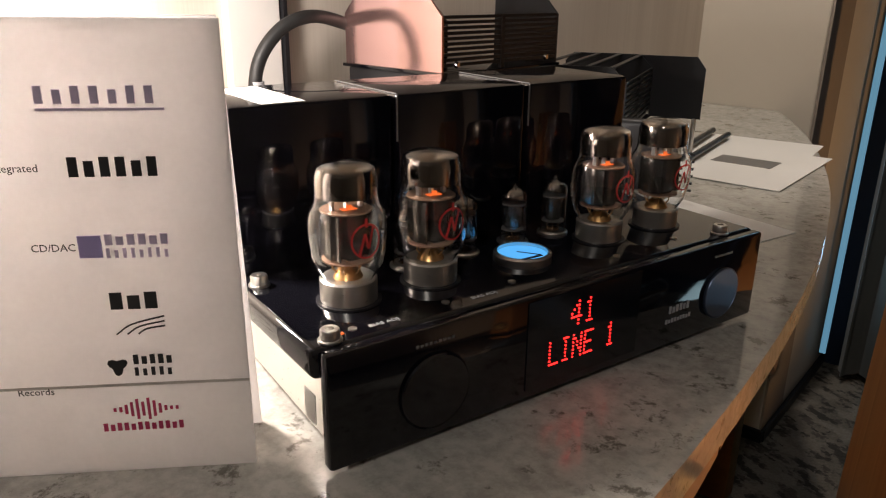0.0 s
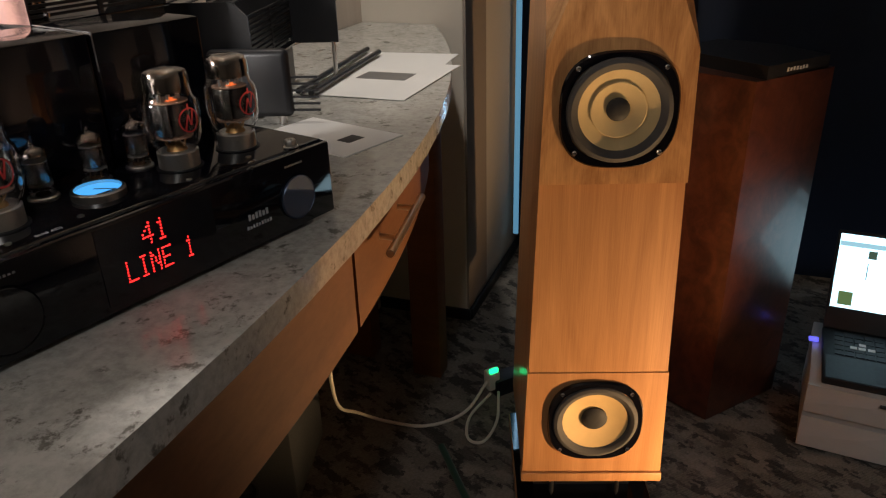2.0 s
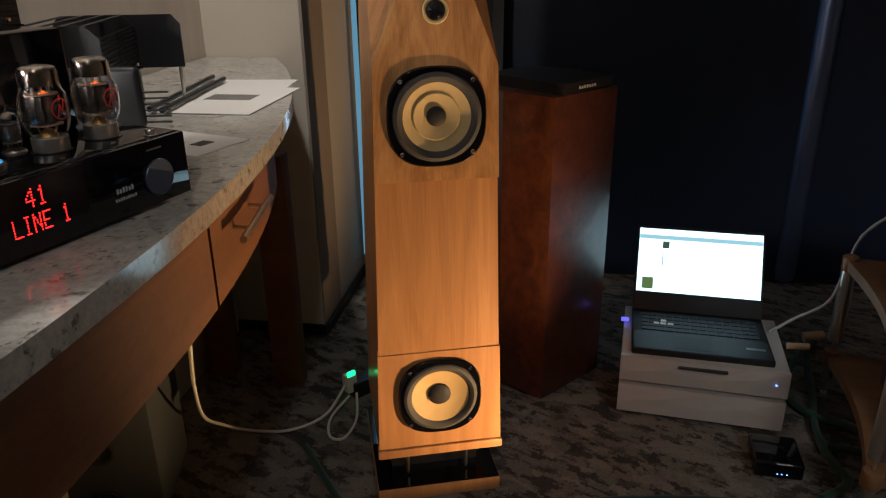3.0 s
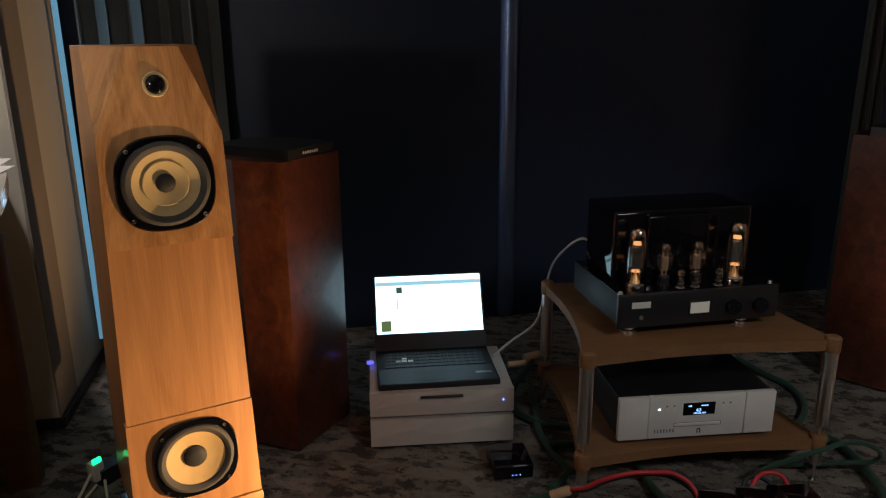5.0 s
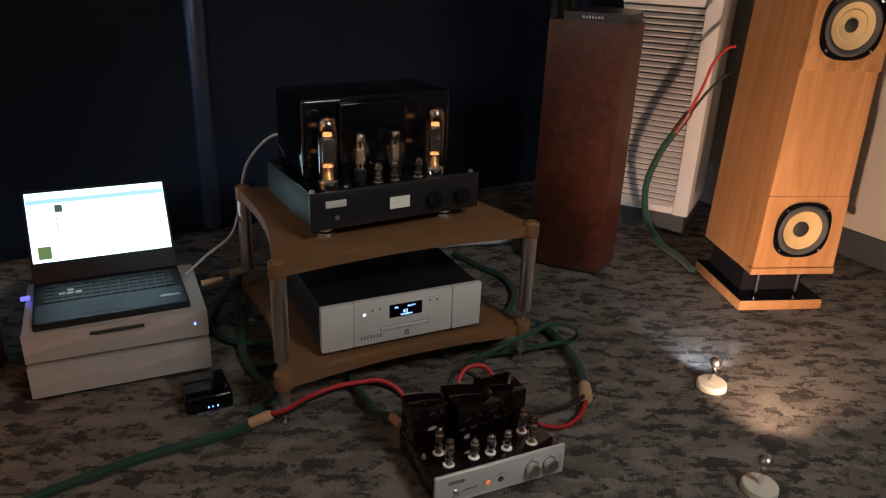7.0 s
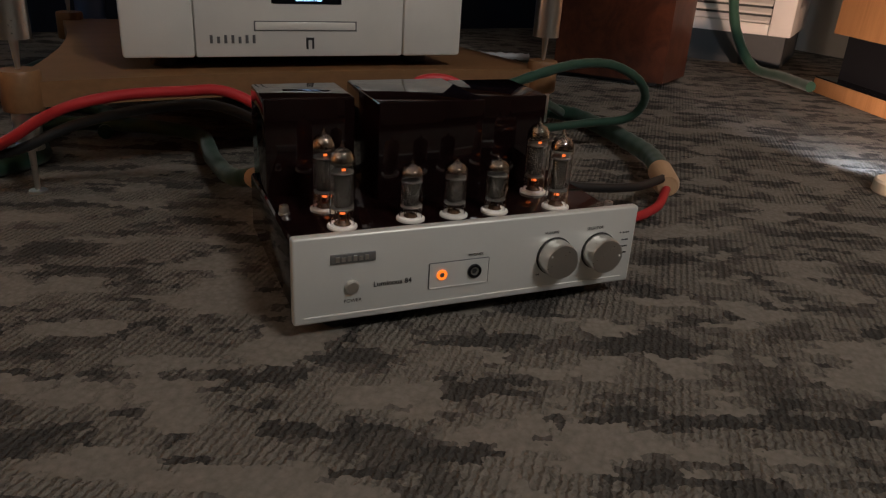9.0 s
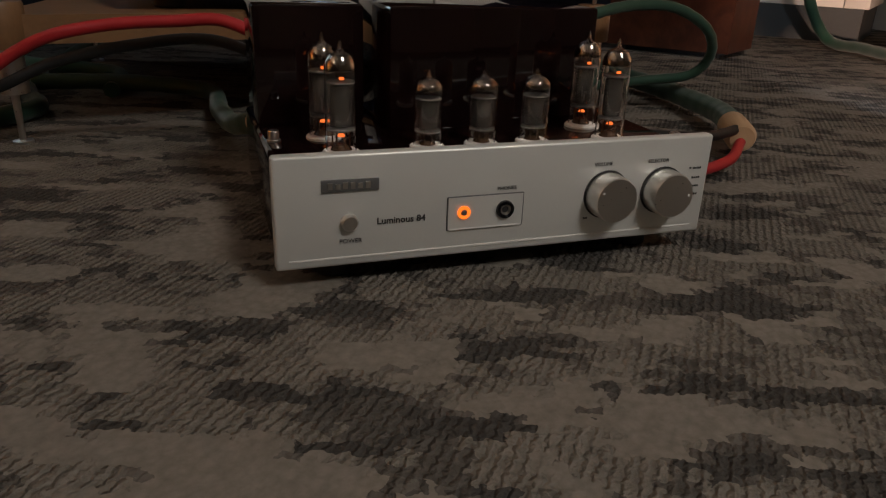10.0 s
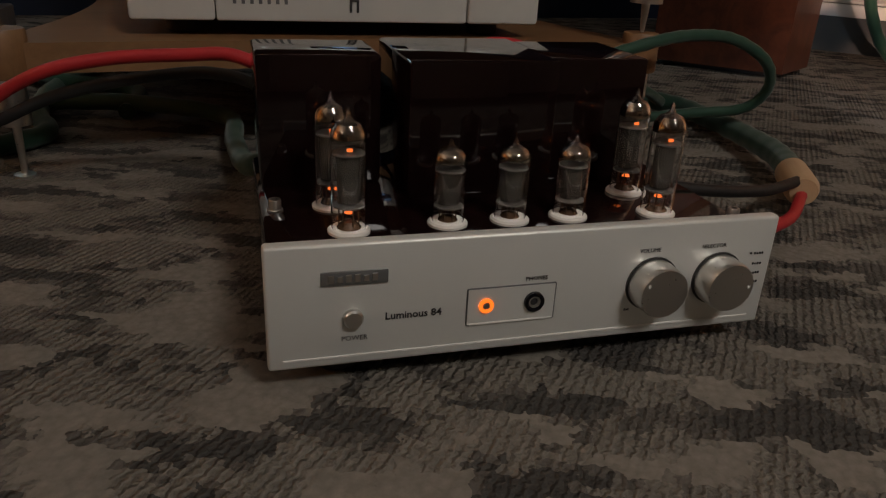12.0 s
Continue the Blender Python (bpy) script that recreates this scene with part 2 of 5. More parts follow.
M_IVORY = plain("ivory_plastic", (0.70, 0.66, 0.55), 0.45, vary=0.04)
M_GREY = plain("grey_plastic", (0.055, 0.062, 0.064), 0.6)
M_FOAM = plain("grey_foam", (0.065, 0.062, 0.058), 0.75, vary=0.15, scale=50)
M_WINE = plain("wine_black_lacquer", (0.008, 0.003, 0.003), 0.05, vary=0.2, grain=0.0)
M_LAPTOP = plain("laptop_plastic", (0.007, 0.007, 0.008), 0.55, vary=0.2, grain=0.15)
M_GLASS = glass_of("tube_glass")


# ---- shapes ----
def thing(name, label, category, m, group="", kind=""):
    e = new(name)
    e.empty_display_size = 0.05
    e.matrix_world = m
    return tagged(e, label, category, group, kind)


def part(name, bm, material, parent=None, label="", m=None, smooth=True):
    me = bpy.data.meshes.new(name)
    bmesh.ops.recalc_face_normals(bm, faces=bm.faces)
    bm.to_mesh(me)
    bm.free()
    me.materials.append(material)
    if smooth:
        me.polygons.foreach_set("use_smooth", [True] * len(me.polygons))
        me.set_sharp_from_angle(angle=radians(38))
    ob = new(name, me)
    if parent is not None:
        ob.parent = parent
    if m is not None:
        ob.matrix_basis = m
    if label:
        ob["label"] = label
    return ob


def box(x0, x1, y0, y1, z0, z1, bev=0.0, seg=2):
    bm = bmesh.new()
    bmesh.ops.create_cube(bm, size=1.0)
    for v in bm.verts:
        v.co = ((x0 + x1) / 2 + v.co.x * (x1 - x0), (y0 + y1) / 2 + v.co.y * (y1 - y0), (z0 + z1) / 2 + v.co.z * (z1 - z0))
    if bev:
        bmesh.ops.bevel(bm, geom=bm.edges[:], offset=bev, segments=seg, affect="EDGES", profile=0.5)
    return bm


def prism(pts, z0, z1, bev=0.0, seg=2):
    """A flat outline, anticlockwise, raised from z0 to z1."""
    bm = bmesh.new()
    lo = [bm.verts.new((x, y, z0)) for x, y in pts]
    hi = [bm.verts.new((x, y, z1)) for x, y in pts]
    bm.faces.new(lo[::-1])
    bm.faces.new(hi)
    n = len(pts)
    for i in range(n):
        bm.faces.new((lo[i], lo[(i + 1) % n], hi[(i + 1) % n], hi[i]))
    if bev:
        es = [e for e in bm.edges if len(e.link_faces) == 2 and e.calc_face_angle() > 0.5]
        bmesh.ops.bevel(bm, geom=es, offset=bev, segments=seg, affect="EDGES", profile=0.5)
    return bm


def lathe(profile, n=28, x=0.0, y=0.0, z=0.0, squash=None):
    """A profile of (radius, height) turned round the z axis."""
    bm = bmesh.new()
    rings = []
    for r, h in profile:
        if r < 1e-6:
            rings.append([bm.verts.new((x, y, z + h))])
            continue
        ring = []
        for i in range(n):
            a = 2 * math.pi * i / n
            rr = r if squash is None else r * squash(a)
            ring.append(bm.verts.new((x + rr * math.cos(a), y + rr * math.sin(a), z + h)))
        rings.append(ring)
    for a, b in zip(rings, rings[1:]):
        for i in range(n):
            j = (i + 1) % n
            q = [a[i % len(a)], a[j % len(a)], b[j % len(b)], b[i % len(b)]]
            q = list(dict.fromkeys(q))
            if len(q) > 2:
                bm.faces.new(q)
    return bm


def spline(points, steps=8):
    pts = [Vector(p) for p in points]
    pts = [pts[0] * 2 - pts[1], *pts, pts[-1] * 2 - pts[-2]]
    out = []
    for a, b, c, d in zip(pts, pts[1:], pts[2:], pts[3:]):
        for i in range(steps):
            t = i / steps
            out.append(0.5 * (2 * b + (c - a) * t + (2 * a - 5 * b + 4 * c - d) * t * t + (3 * b - a - 3 * c + d) * t ** 3))
    return out + [pts[-2]]


def sweep(points, r, n=10, steps=8, wobble=0.0):
    """A round cable through points."""
    path = spline(points, steps) if steps > 1 else [Vector(p) for p in points]
    bm = bmesh.new()
    rings = []
    up = Vector((0, 0, 1))
    for i, p in enumerate(path):
        d = (path[min(i + 1, len(path) - 1)] - path[max(i - 1, 0)]).normalized()
        s = d.cross(up)
        if s.length < 0.05:
            s = d.cross(Vector((1, 0, 0)))
        s.normalize()
        w = s.cross(d)
        rr = r * (1 + wobble * math.sin(i * 2.1))
        rings.append([bm.verts.new(p + rr * (math.cos(2 * math.pi * k / n) * s + math.sin(2 * math.pi * k / n) * w)) for k in range(n)])
    for a, b in zip(rings, rings[1:]):
        for k in range(n):
            bm.faces.new((a[k], a[(k + 1) % n], b[(k + 1) % n], b[k]))
    bm.faces.new(rings[0])
    bm.faces.new(rings[-1])
    return bm


def moved(bm, m):
    bm.transform(m)
    return bm


def joined(*bms):
    out = bmesh.new()
    for b in bms:
        me = bpy.data.meshes.new("tmp")
        b.to_mesh(me)
        b.free()
        out.from_mesh(me)
        bpy.data.meshes.remove(me)
    return out


def rod(x, y, z0, z1, r, n=20, bev=0.0):
    h = z1 - z0
    pr = [(r, 0), (r, h)] if not bev else [(r - bev, 0), (r, bev), (r, h - bev), (r - bev, h)]
    return lathe([(0, 0), *pr, (0, h)] if not bev else [(0, 0), *pr, (0, h)], n, x, y, z0)


def words(name, text, size, material, parent, m, label="", thick=0.0002, spread=1.0, heavy=0.0):
    """Lettering as a thin mesh; it lies in x and z of m, facing -y."""
    cu = bpy.data.curves.new(name, "FONT")
    cu.body, cu.size, cu.extrude, cu.space_character, cu.offset = text, size, thick, spread, heavy
    cu.resolution_u = 2
    tmp = new("tmp", cu)
    me = bpy.data.meshes.new_from_object(tmp.evaluated_get(bpy.context.evaluated_depsgraph_get()))
    bpy.data.objects.remove(tmp)
    bpy.data.curves.remove(cu)
    me.materials.clear()
    me.materials.append(material)
    ob = new(name, me)
    ob.parent = parent
    ob.matrix_basis = m @ pose(0, 0, 0, 90, 0, 0)
    if label:
        ob["label"] = label
    return ob


# ---- the room ----
def setting(name, bm, material, label, m=None, category=""):
    return tagged(part(name, bm, material, None, "", m, smooth=False), label, category or name.split("_")[0], "", "structure")


R0 = room(0, 0)
IN, CN, WR, BACK, SIDE = -0.62, -0.318, 2.225, 2.86, 3.44
setting("floor", box(IN - 0.15, SIDE + 0.15, -4.0, BACK + 0.15, -0.1, 0.0), M_CARPET, "grey-brown patterned carpet with dark ragged dashes", R0)
setting("ceiling", box(IN - 0.15, SIDE + 0.15, -4.0, BACK + 0.15, 2.6, 2.7), M_CEIL, "plain white ceiling over the room", R0)
setting("wall_panelled", box(IN - 0.15, IN, -4.0, WR, 0.0, 2.6), M_PANEL, "pale wood-grained panel wall behind the counter", R0)
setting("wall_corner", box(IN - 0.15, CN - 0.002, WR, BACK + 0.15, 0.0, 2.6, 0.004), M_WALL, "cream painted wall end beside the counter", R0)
# thin darker taupe slab over the near part of the end face
setting("wall_end", box(CN - 0.002, CN + 0.004, WR + 0.004, 2.42, 0.038, 2.6), M_TAUPE, "darker taupe near part of the wall's end face", R0)
setting("wall_back", box(CN, SIDE, BACK, BACK + 0.15, 0.0, 2.6), M_NAVY, "dark navy wall behind the hifi rack", R0)
setting("wall_side", box(SIDE, SIDE + 0.15, -4.0, BACK, 0.0, 2.6), M_WALL, "cream painted wall with a grey baseboard", R0)
setting("wall_rear", box(IN, SIDE, -4.15, -4.0, 0.0, 2.6), M_WALL, "plain cream wall closing the room", R0)
setting("baseboard_side", box(SIDE - 0.014, SIDE, -4.0, 1.9, 0.0, 0.11, 0.003), M_GREY, "grey baseboard along the side wall", R0)
setting("baseboard_corner", box(IN, CN + 0.012, WR - 0.012, WR, 0.0, 0.038, 0.003), M_SATIN, "black baseboard at the wall end", R0)
setting("baseboard_end", box(CN + 0.004, CN + 0.016, WR, BACK, 0.0, 0.038, 0.003), M_SATIN, "black baseboard at the wall end", R0)
setting("trim_panel", box(IN, IN + 0.012, 0.80, 0.875, 0.95, 2.59, 0.002), M_WHITE, "white upright trim strip on the panel wall", R0)
setting("trim_joint", box(IN, IN + 0.016, 0.877, 0.883, 0.95, 2.59), M_SATIN, "thin black joint strip on the panel wall", R0)
setting("window_1", box(CN + 0.026, CN + 0.044, 2.68, 2.686, 0.11, 2.4), glow("daylight", (0.26, 0.60, 0.85), 0.38), "narrow strip of blue daylight beside the curtain", R0, "window")
setting("window_2", box(0.146, 0.153, 0.06, 0.066, 0.55, 2.4), glow("daylight_far", (0.40, 0.70, 0.95), 0.5), "narrow strip of blue daylight beside the white panel", pose(3.556, 0.80, 0, 0, 0, -87.6), "window")


def curtain(name, x0, x1, y, z0, z1, waves, deep, material, label, seed=0.0):
    bm = bmesh.new()
    n = waves * 14
    rows = []
    for k in range(2):
        rows.append([])
        for i in range(n + 1):
            f = i / n
            ph = f * waves * 2 * math.pi + 0.9 * math.sin(f * 9 + seed)
            rows[k].append((x0 + (x1 - x0) * f + 0.012 * math.sin(2 * ph), y - deep * 0.5 * (1 + math.sin(ph)) * (0.8 + 0.2 * math.sin(f * 17 + seed)) + 0.012 * k))
    vs = [[bm.verts.new((px, py, z)) for px, py in rows[k]] for k in range(2) for z in (z0, z1)]
    for a, b in ((0, 1), (2, 3), (0, 2), (1, 3)):
        for i in range(n):
            bm.faces.new((vs[a][i], vs[a][i + 1], vs[b][i + 1], vs[b][i]))
    for i in (0, n):
        bm.faces.new((vs[0][i], vs[1][i], vs[3][i], vs[2][i]))
    return tagged(part(name, bm, material, None, "", R0), label, "curtain")


curtain("curtain", CN + 0.075, 0.22, 2.80, 0.03, 2.5, 5, 0.09, M_DRAPE, "dark grey-green floor-length curtain in deep folds")
curtain("curtain", 2.60, 2.74, 2.50, 0.03, 2.5, 3, 0.06, M_DRAPE, "narrow grey curtain hanging beside the white panel", 2.0)

# ---- the counter ----
TOP = 0.915


def bow(y):
    """How far the counter's front stands from the room's own axis at a distance y along the wall."""
    return 0.016 - 0.135 * abs(y - 0.55) ** 2.2


def bow_outline(inset, y0, y1, back, n=28):
    pts = [(bow(y0 + (y1 - y0) * i / n) - inset, y0 + (y1 - y0) * i / n) for i in range(n + 1)]
    return [(back, y0), *pts, (back, y1)]


def bow_slab(y0, y1, out, inn, z0, z1, bev=0.0):
    """A curved board that follows the counter's front."""
    n = 12
    ys = [y0 + (y1 - y0) * i / n for i in range(n + 1)]
    return prism([(bow(y) - inn, y) for y in ys[::-1]] + [(bow(y) - out, y) for y in ys], z0, z1, bev)


counter = thing("sideboard", "bow-fronted cherry wood sideboard with drawers and square legs", "sideboard", R0)
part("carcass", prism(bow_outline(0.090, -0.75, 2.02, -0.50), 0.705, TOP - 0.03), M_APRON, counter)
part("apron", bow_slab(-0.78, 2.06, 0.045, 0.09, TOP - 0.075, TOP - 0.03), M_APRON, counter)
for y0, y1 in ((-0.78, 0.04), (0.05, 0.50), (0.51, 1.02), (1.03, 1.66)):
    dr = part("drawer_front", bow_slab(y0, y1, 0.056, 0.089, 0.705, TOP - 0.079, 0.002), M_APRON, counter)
    if y0 > 1.0:
        for hy in (1.14, 1.25):
            part("handle_foot", moved(rod(0, 0, 0, 0.034, 0.0045, 12), pose(bow(hy) - 0.060, hy, 0.790, 0, 90, 0)), M_STEEL, dr)
        a, b = bow(1.09) - 0.026, bow(1.30) - 0.026
        part("handle", sweep([(a, 1.09, 0.790), (b, 1.30, 0.790)], 0.006, 14, 1), M_STEEL, dr, "brushed steel bar handle")
for lx, ly in ((bow(1.90) - 0.085, 1.92), (-0.555, 1.955), (bow(-0.55) - 0.07, -0.55)):
    part("leg", box(lx - 0.042, lx + 0.042, ly - 0.03, ly + 0.03, 0.0, 0.705, 0.004), M_APRON, counter)
tagged(part("worktop", prism(bow_outline(0.0, -0.85, WR - 0.003, IN + 0.003), TOP - 0.03, TOP, 0.005, 3), M_GRANITE, None, "", R0),
       "polished grey-white granite worktop with dark flecks and a bowed front", "worktop")
# added half-round, stands in for an upright streak of light on the wall
setting("trim_half_round", lathe([(0.0, 0.0), (0.034, 0.0), (0.040, 0.03), (0.042, 2.55), (0.0, 2.55)], 48), M_SHEEN, "half-round strip added to draw the streak of light on the navy wall", R0 @ pose(1.32, BACK + 0.012, 0.01), "trim")

M_RED_DOT = glow("red_led", (1.0, 0.015, 0.012), 5.0)
M_BLUE_GLOW = glow("blue_meter", (0.10, 0.42, 0.85), 1.1)
M_BLUE_LED = glow("blue_led", (0.15, 0.3, 1.0), 5.0)
M_WHITE_LED = glow("white_led", (0.9, 0.95, 1.0), 4.0)
M_GREEN_LED = glow("green_led", (0.05, 1.0, 0.25), 2.5)
M_AMBER = glow("amber_ring", (1.0, 0.17, 0.015), 1.0)
M_HEAT = glow("heater_glow", (1.0, 0.17, 0.03), 0.9)
M_FILAMENT = glow("filament_glow", (1.0, 0.42, 0.13), 0.9)
M_PLATE = plain("valve_plate", (0.15, 0.135, 0.12), 0.24, 0.85, 0.08, 40, 0.0)
M_GETTER = plain("getter_mirror", (0.33, 0.29, 0.25), 0.09, 1.0, 0.15, 50, 0.0)
M_STEM = plain("amber_stem", (0.09, 0.05, 0.028), 0.25, 0.3, vary=0.25, scale=120)
M_GOLD = plain("golden_metal", (0.62, 0.36, 0.14), 0.3, 0.9, vary=0.2, scale=80)
M_BRONZE = plain("bronze_plate", (0.30, 0.20, 0.12), 0.4, 0.6, vary=0.2, scale=80)
M_KEY = plain("black_key", (0.008, 0.008, 0.009), 0.6)
M_NICKEL = plain("satin_nickel", (0.62, 0.59, 0.54), 0.30, 0.9, 0.04, 60, 0.05)
# the heater's orange light on the mica is put into this colour
M_LIT_MICA = plain("heater_lit_mica", (0.24, 0.14, 0.09), 0.4, vary=0.1)
M_MICA = plain("mica", (0.10, 0.09, 0.08), 0.4, vary=0.1)
M_LOGO_RED = plain("red_print", (0.55, 0.03, 0.03), 0.5)
M_INK = plain("dark_ink", (0.03, 0.028, 0.028), 0.6)
M_INK_PALE = plain("pale_ink", (0.45, 0.45, 0.47), 0.5)
M_LILAC = plain("lilac_ink", (0.64, 0.54, 0.70), 0.6)
M_PURPLE = plain("purple_ink", (0.48, 0.40, 0.72), 0.6)
M_PINK_INK = plain("crimson_ink", (0.55, 0.05, 0.14), 0.6)
M_CREASE = plain("creased_card", (0.56, 0.52, 0.47), 0.8)
M_COPPER = plain("pink_copper", (0.72, 0.45, 0.42), 0.12, 0.92, 0.05, 20, 0.1, stretch=(1, 1, 8))
M_PORCELAIN = plain("porcelain", (0.78, 0.74, 0.68), 0.35, vary=0.03)
M_BADGE = plain("grey_badge", (0.22, 0.22, 0.22), 0.35, 0.6)
M_LCD = plain("black_lens", (0.004, 0.005, 0.008), 0.12, grain=0.0)


# ---- valves ----
def shell(profile, wall, n=32):
    """A thin-walled glass envelope from its outer profile."""
    inner = [(max(r - wall, 0.0004), h - (wall if i == len(profile) - 1 else 0)) for i, (r, h) in enumerate(profile)]
    return lathe(list(profile) + inner[::-1], n)


def glass(bm, parent, label="clear glass envelope"):
    ob = part("envelope", bm, M_GLASS, parent, label)
    ob.visible_shadow = False
    return ob


def wrap_mark(r, z, s):
    """A ring with a zigzag, bent on to a cylinder of radius r and facing -y."""
    bm = bmesh.new()

    def strip(pts, w):
        for (a0, b0), (a1, b1) in zip(pts, pts[1:]):
            d = Vector((a1 - a0, b1 - b0))
            if d.length < 1e-7:
                continue
            q = Vector((-d.y, d.x)).normalized() * w
            vs = []
            for pa, pb, sg in ((a0, b0, 1), (a0, b0, -1), (a1, b1, -1), (a1, b1, 1)):
                x, h = pa + sg * q.x, pb + sg * q.y
                vs.append(bm.verts.new((r * math.sin(x / r), -r * math.cos(x / r), z + h)))
            bm.faces.new(vs)
    ring = [(s * math.cos(2 * math.pi * k / 24), s * 1.1 * math.sin(2 * math.pi * k / 24)) for k in range(25)]
    strip(ring, s * 0.065)
    strip([(-s * 0.5, -s * 0.9), (-s * 0.1, s * 0.5), (s * 0.15, -s * 0.5), (s * 0.5, s * 0.9)], s * 0.085)
    strip([(0, s * 0.9), (0, s * 1.5)], s * 0.09)
    return bm


def power_valve(parent, x, y, z):
    """A fat beam tetrode in a metal base: glass, getter dome, grey plates and glowing heater."""
    v = part("valve", lathe([(0.0175, 0.0), (0.0190, 0.001), (0.0190, 0.0155), (0.0178, 0.0165), (0.0, 0.0165)], 36), M_NICKEL, parent, "output valve with a satin nickel base", pose(x, y, z))
    prof = [(0.0170, 0.0160), (0.0185, 0.0185), (0.0228, 0.0255), (0.0250, 0.0340), (0.0258, 0.0440), (0.0258, 0.0560), (0.0246, 0.0615), (0.0214, 0.0665), (0.0206, 0.0720), (0.0206, 0.0845), (0.0188, 0.0895), (0.0135, 0.0920), (0.0004, 0.0930)]
    glass(shell(prof, 0.0009), v)
    part("getter", lathe([(0.0192, 0.0715), (0.0194, 0.0840), (0.0176, 0.0882), (0.0126, 0.0906), (0.0004, 0.0916)], 32), M_GETTER, v, "silvered getter dome")
    plates = joined(box(-0.0152, 0.0152, -0.0062, 0.0062, 0.0300, 0.0610, 0.0028), box(-0.0060, 0.0060, -0.0120, 0.0120, 0.0300, 0.0610, 0.0028))
    part("plates", plates, M_PLATE, v, "dark grey metal plates")
    for sx in (-0.0112, 0.0112):
        part("plate_fin", box(sx - 0.0009, sx + 0.0009, -0.0118, 0.0118, 0.0310, 0.0600, 0.0004, 1), M_PLATE, v)
    for hz in (0.0288, 0.0614):
        part("mica", lathe([(0, hz), (0.0168, hz), (0.0168, hz + 0.001), (0, hz + 0.001)], 24), M_LIT_MICA, v)
    part("heater", joined(box(-0.0020, 0.0020, -0.0045, -0.0032, 0.0626, 0.0655, 0.0005), box(-0.0050, 0.0050, -0.0060, -0.0005, 0.0625, 0.0630)), M_HEAT, v, "glowing orange heater")
    for sx in (-0.010, 0.0, 0.010):
        part("support", box(sx - 0.0010, sx + 0.0010, -0.002, 0.002, 0.0625, 0.0800), M_STEEL, v)
    legs = joined(*[sweep([(0.0035 * math.cos(k), 0.0035 * math.sin(k), 0.0165), (0.0105 * math.cos(k), 0.0105 * math.sin(k), 0.0235), (0.0095 * math.cos(k + 0.2), 0.0095 * math.sin(k + 0.2), 0.0300)], 0.0006, 6, 3) for k in range(6)], lathe([(0, 0.0165), (0.0100, 0.0165), (0.008, 0.020), (0.004, 0.024), (0, 0.024)], 18))
    part("stem", legs, M_GOLD, v, "golden glass stem and wires")
    part("printed_mark", wrap_mark(0.0262, 0.0475, 0.0098), M_LOGO_RED, v, "red printed mark")
    return v


def small_valve(parent, x, y, z, h, r, warm, skirt=True, name="small_valve"):
    """A miniature valve with a pip on top."""
    v = part(name, lathe([(r * 1.20, 0.0), (r * 1.20, 0.0014), (r * 1.08, 0.0026), (0, 0.0026)], 28), M_PORCELAIN if skirt else M_STEEL, parent, "miniature valve in its socket", pose(x, y, z))
    b = 0.0026
    prof = [(r * 0.97, b), (r, b + 0.002), (r, h * 0.76), (r * 0.95, h * 0.82), (r * 0.70, h * 0.88), (r * 0.30, h * 0.905), (r * 0.16, h * 0.93), (r * 0.13, h * 0.97), (0.0003, h)]
    glass(shell(prof, 0.0006, 24), v)
    part("getter", lathe([(r * 0.95, h * 0.745), (r * 0.95, h * 0.765), (r * 0.89, h * 0.815), (r * 0.64, h * 0.872), (r * 0.2, h * 0.893), (0, h * 0.895)], 24), M_GETTER, v)
    part("plates", lathe([(0, h * 0.25), (r * 0.64, h * 0.25), (r * 0.66, h * 0.27), (r * 0.66, h * 0.60), (r * 0.64, h * 0.62), (0, h * 0.62)], 20, squash=lambda a: 0.86 + 0.14 * math.cos(2 * a)), M_PLATE, v)
    for hz in (0.22, 0.64):
        part("mica", lathe([(0, h * hz), (r * 0.88, h * hz), (r * 0.88, h * (hz + 0.015)), (0, h * (hz + 0.015))], 20), M_MICA, v)
    if warm:
        part("heater", box(-r * 0.15, r * 0.15, -r * 0.42, -r * 0.34, h * 0.67, h * 0.695), M_HEAT, v, "glowing orange heater")
        part("heater", lathe([(0, h * 0.160), (r * 0.26, h * 0.160), (r * 0.18, h * 0.180), (0, h * 0.185)], 14), M_HEAT, v, "glowing orange heater")
        part("stem", joined(lathe([(0, 0.003), (r * 0.7, 0.003), (r * 0.4, h * 0.09), (0, h * 0.10)], 14), *[rod(r * 0.55 * math.cos(k), r * 0.55 * math.sin(k), 0.003, h * 0.22, 0.0005, 6) for k in range(6)]), M_STEM, v)
    else:
        part("stem", joined(lathe([(0, 0.003), (r * 0.6, 0.003), (r * 0.35, h * 0.10), (0, h * 0.11)], 14), *[rod(r * 0.5 * math.cos(k), r * 0.5 * math.sin(k), 0.003, h * 0.22, 0.0005, 6) for k in range(6)]), M_STEM, v)
    return v


def bars(parent, x0, x1, z, h, n, material, y=-0.0006, name="printed_bar", label="", slant=0.0, fill=0.62):
    """Unreadable or branded print as a row of plain bars facing -y."""
    w = (x1 - x0) / n
    for k in range(n):
        bm = box(x0 + w * k, x0 + w * (k + fill), y, y + 0.0007, z + slant * k, z + h * (0.8 if k % 3 == 1 else 1.0) + slant * k)
        part(name, bm, material, parent, label, None, False)


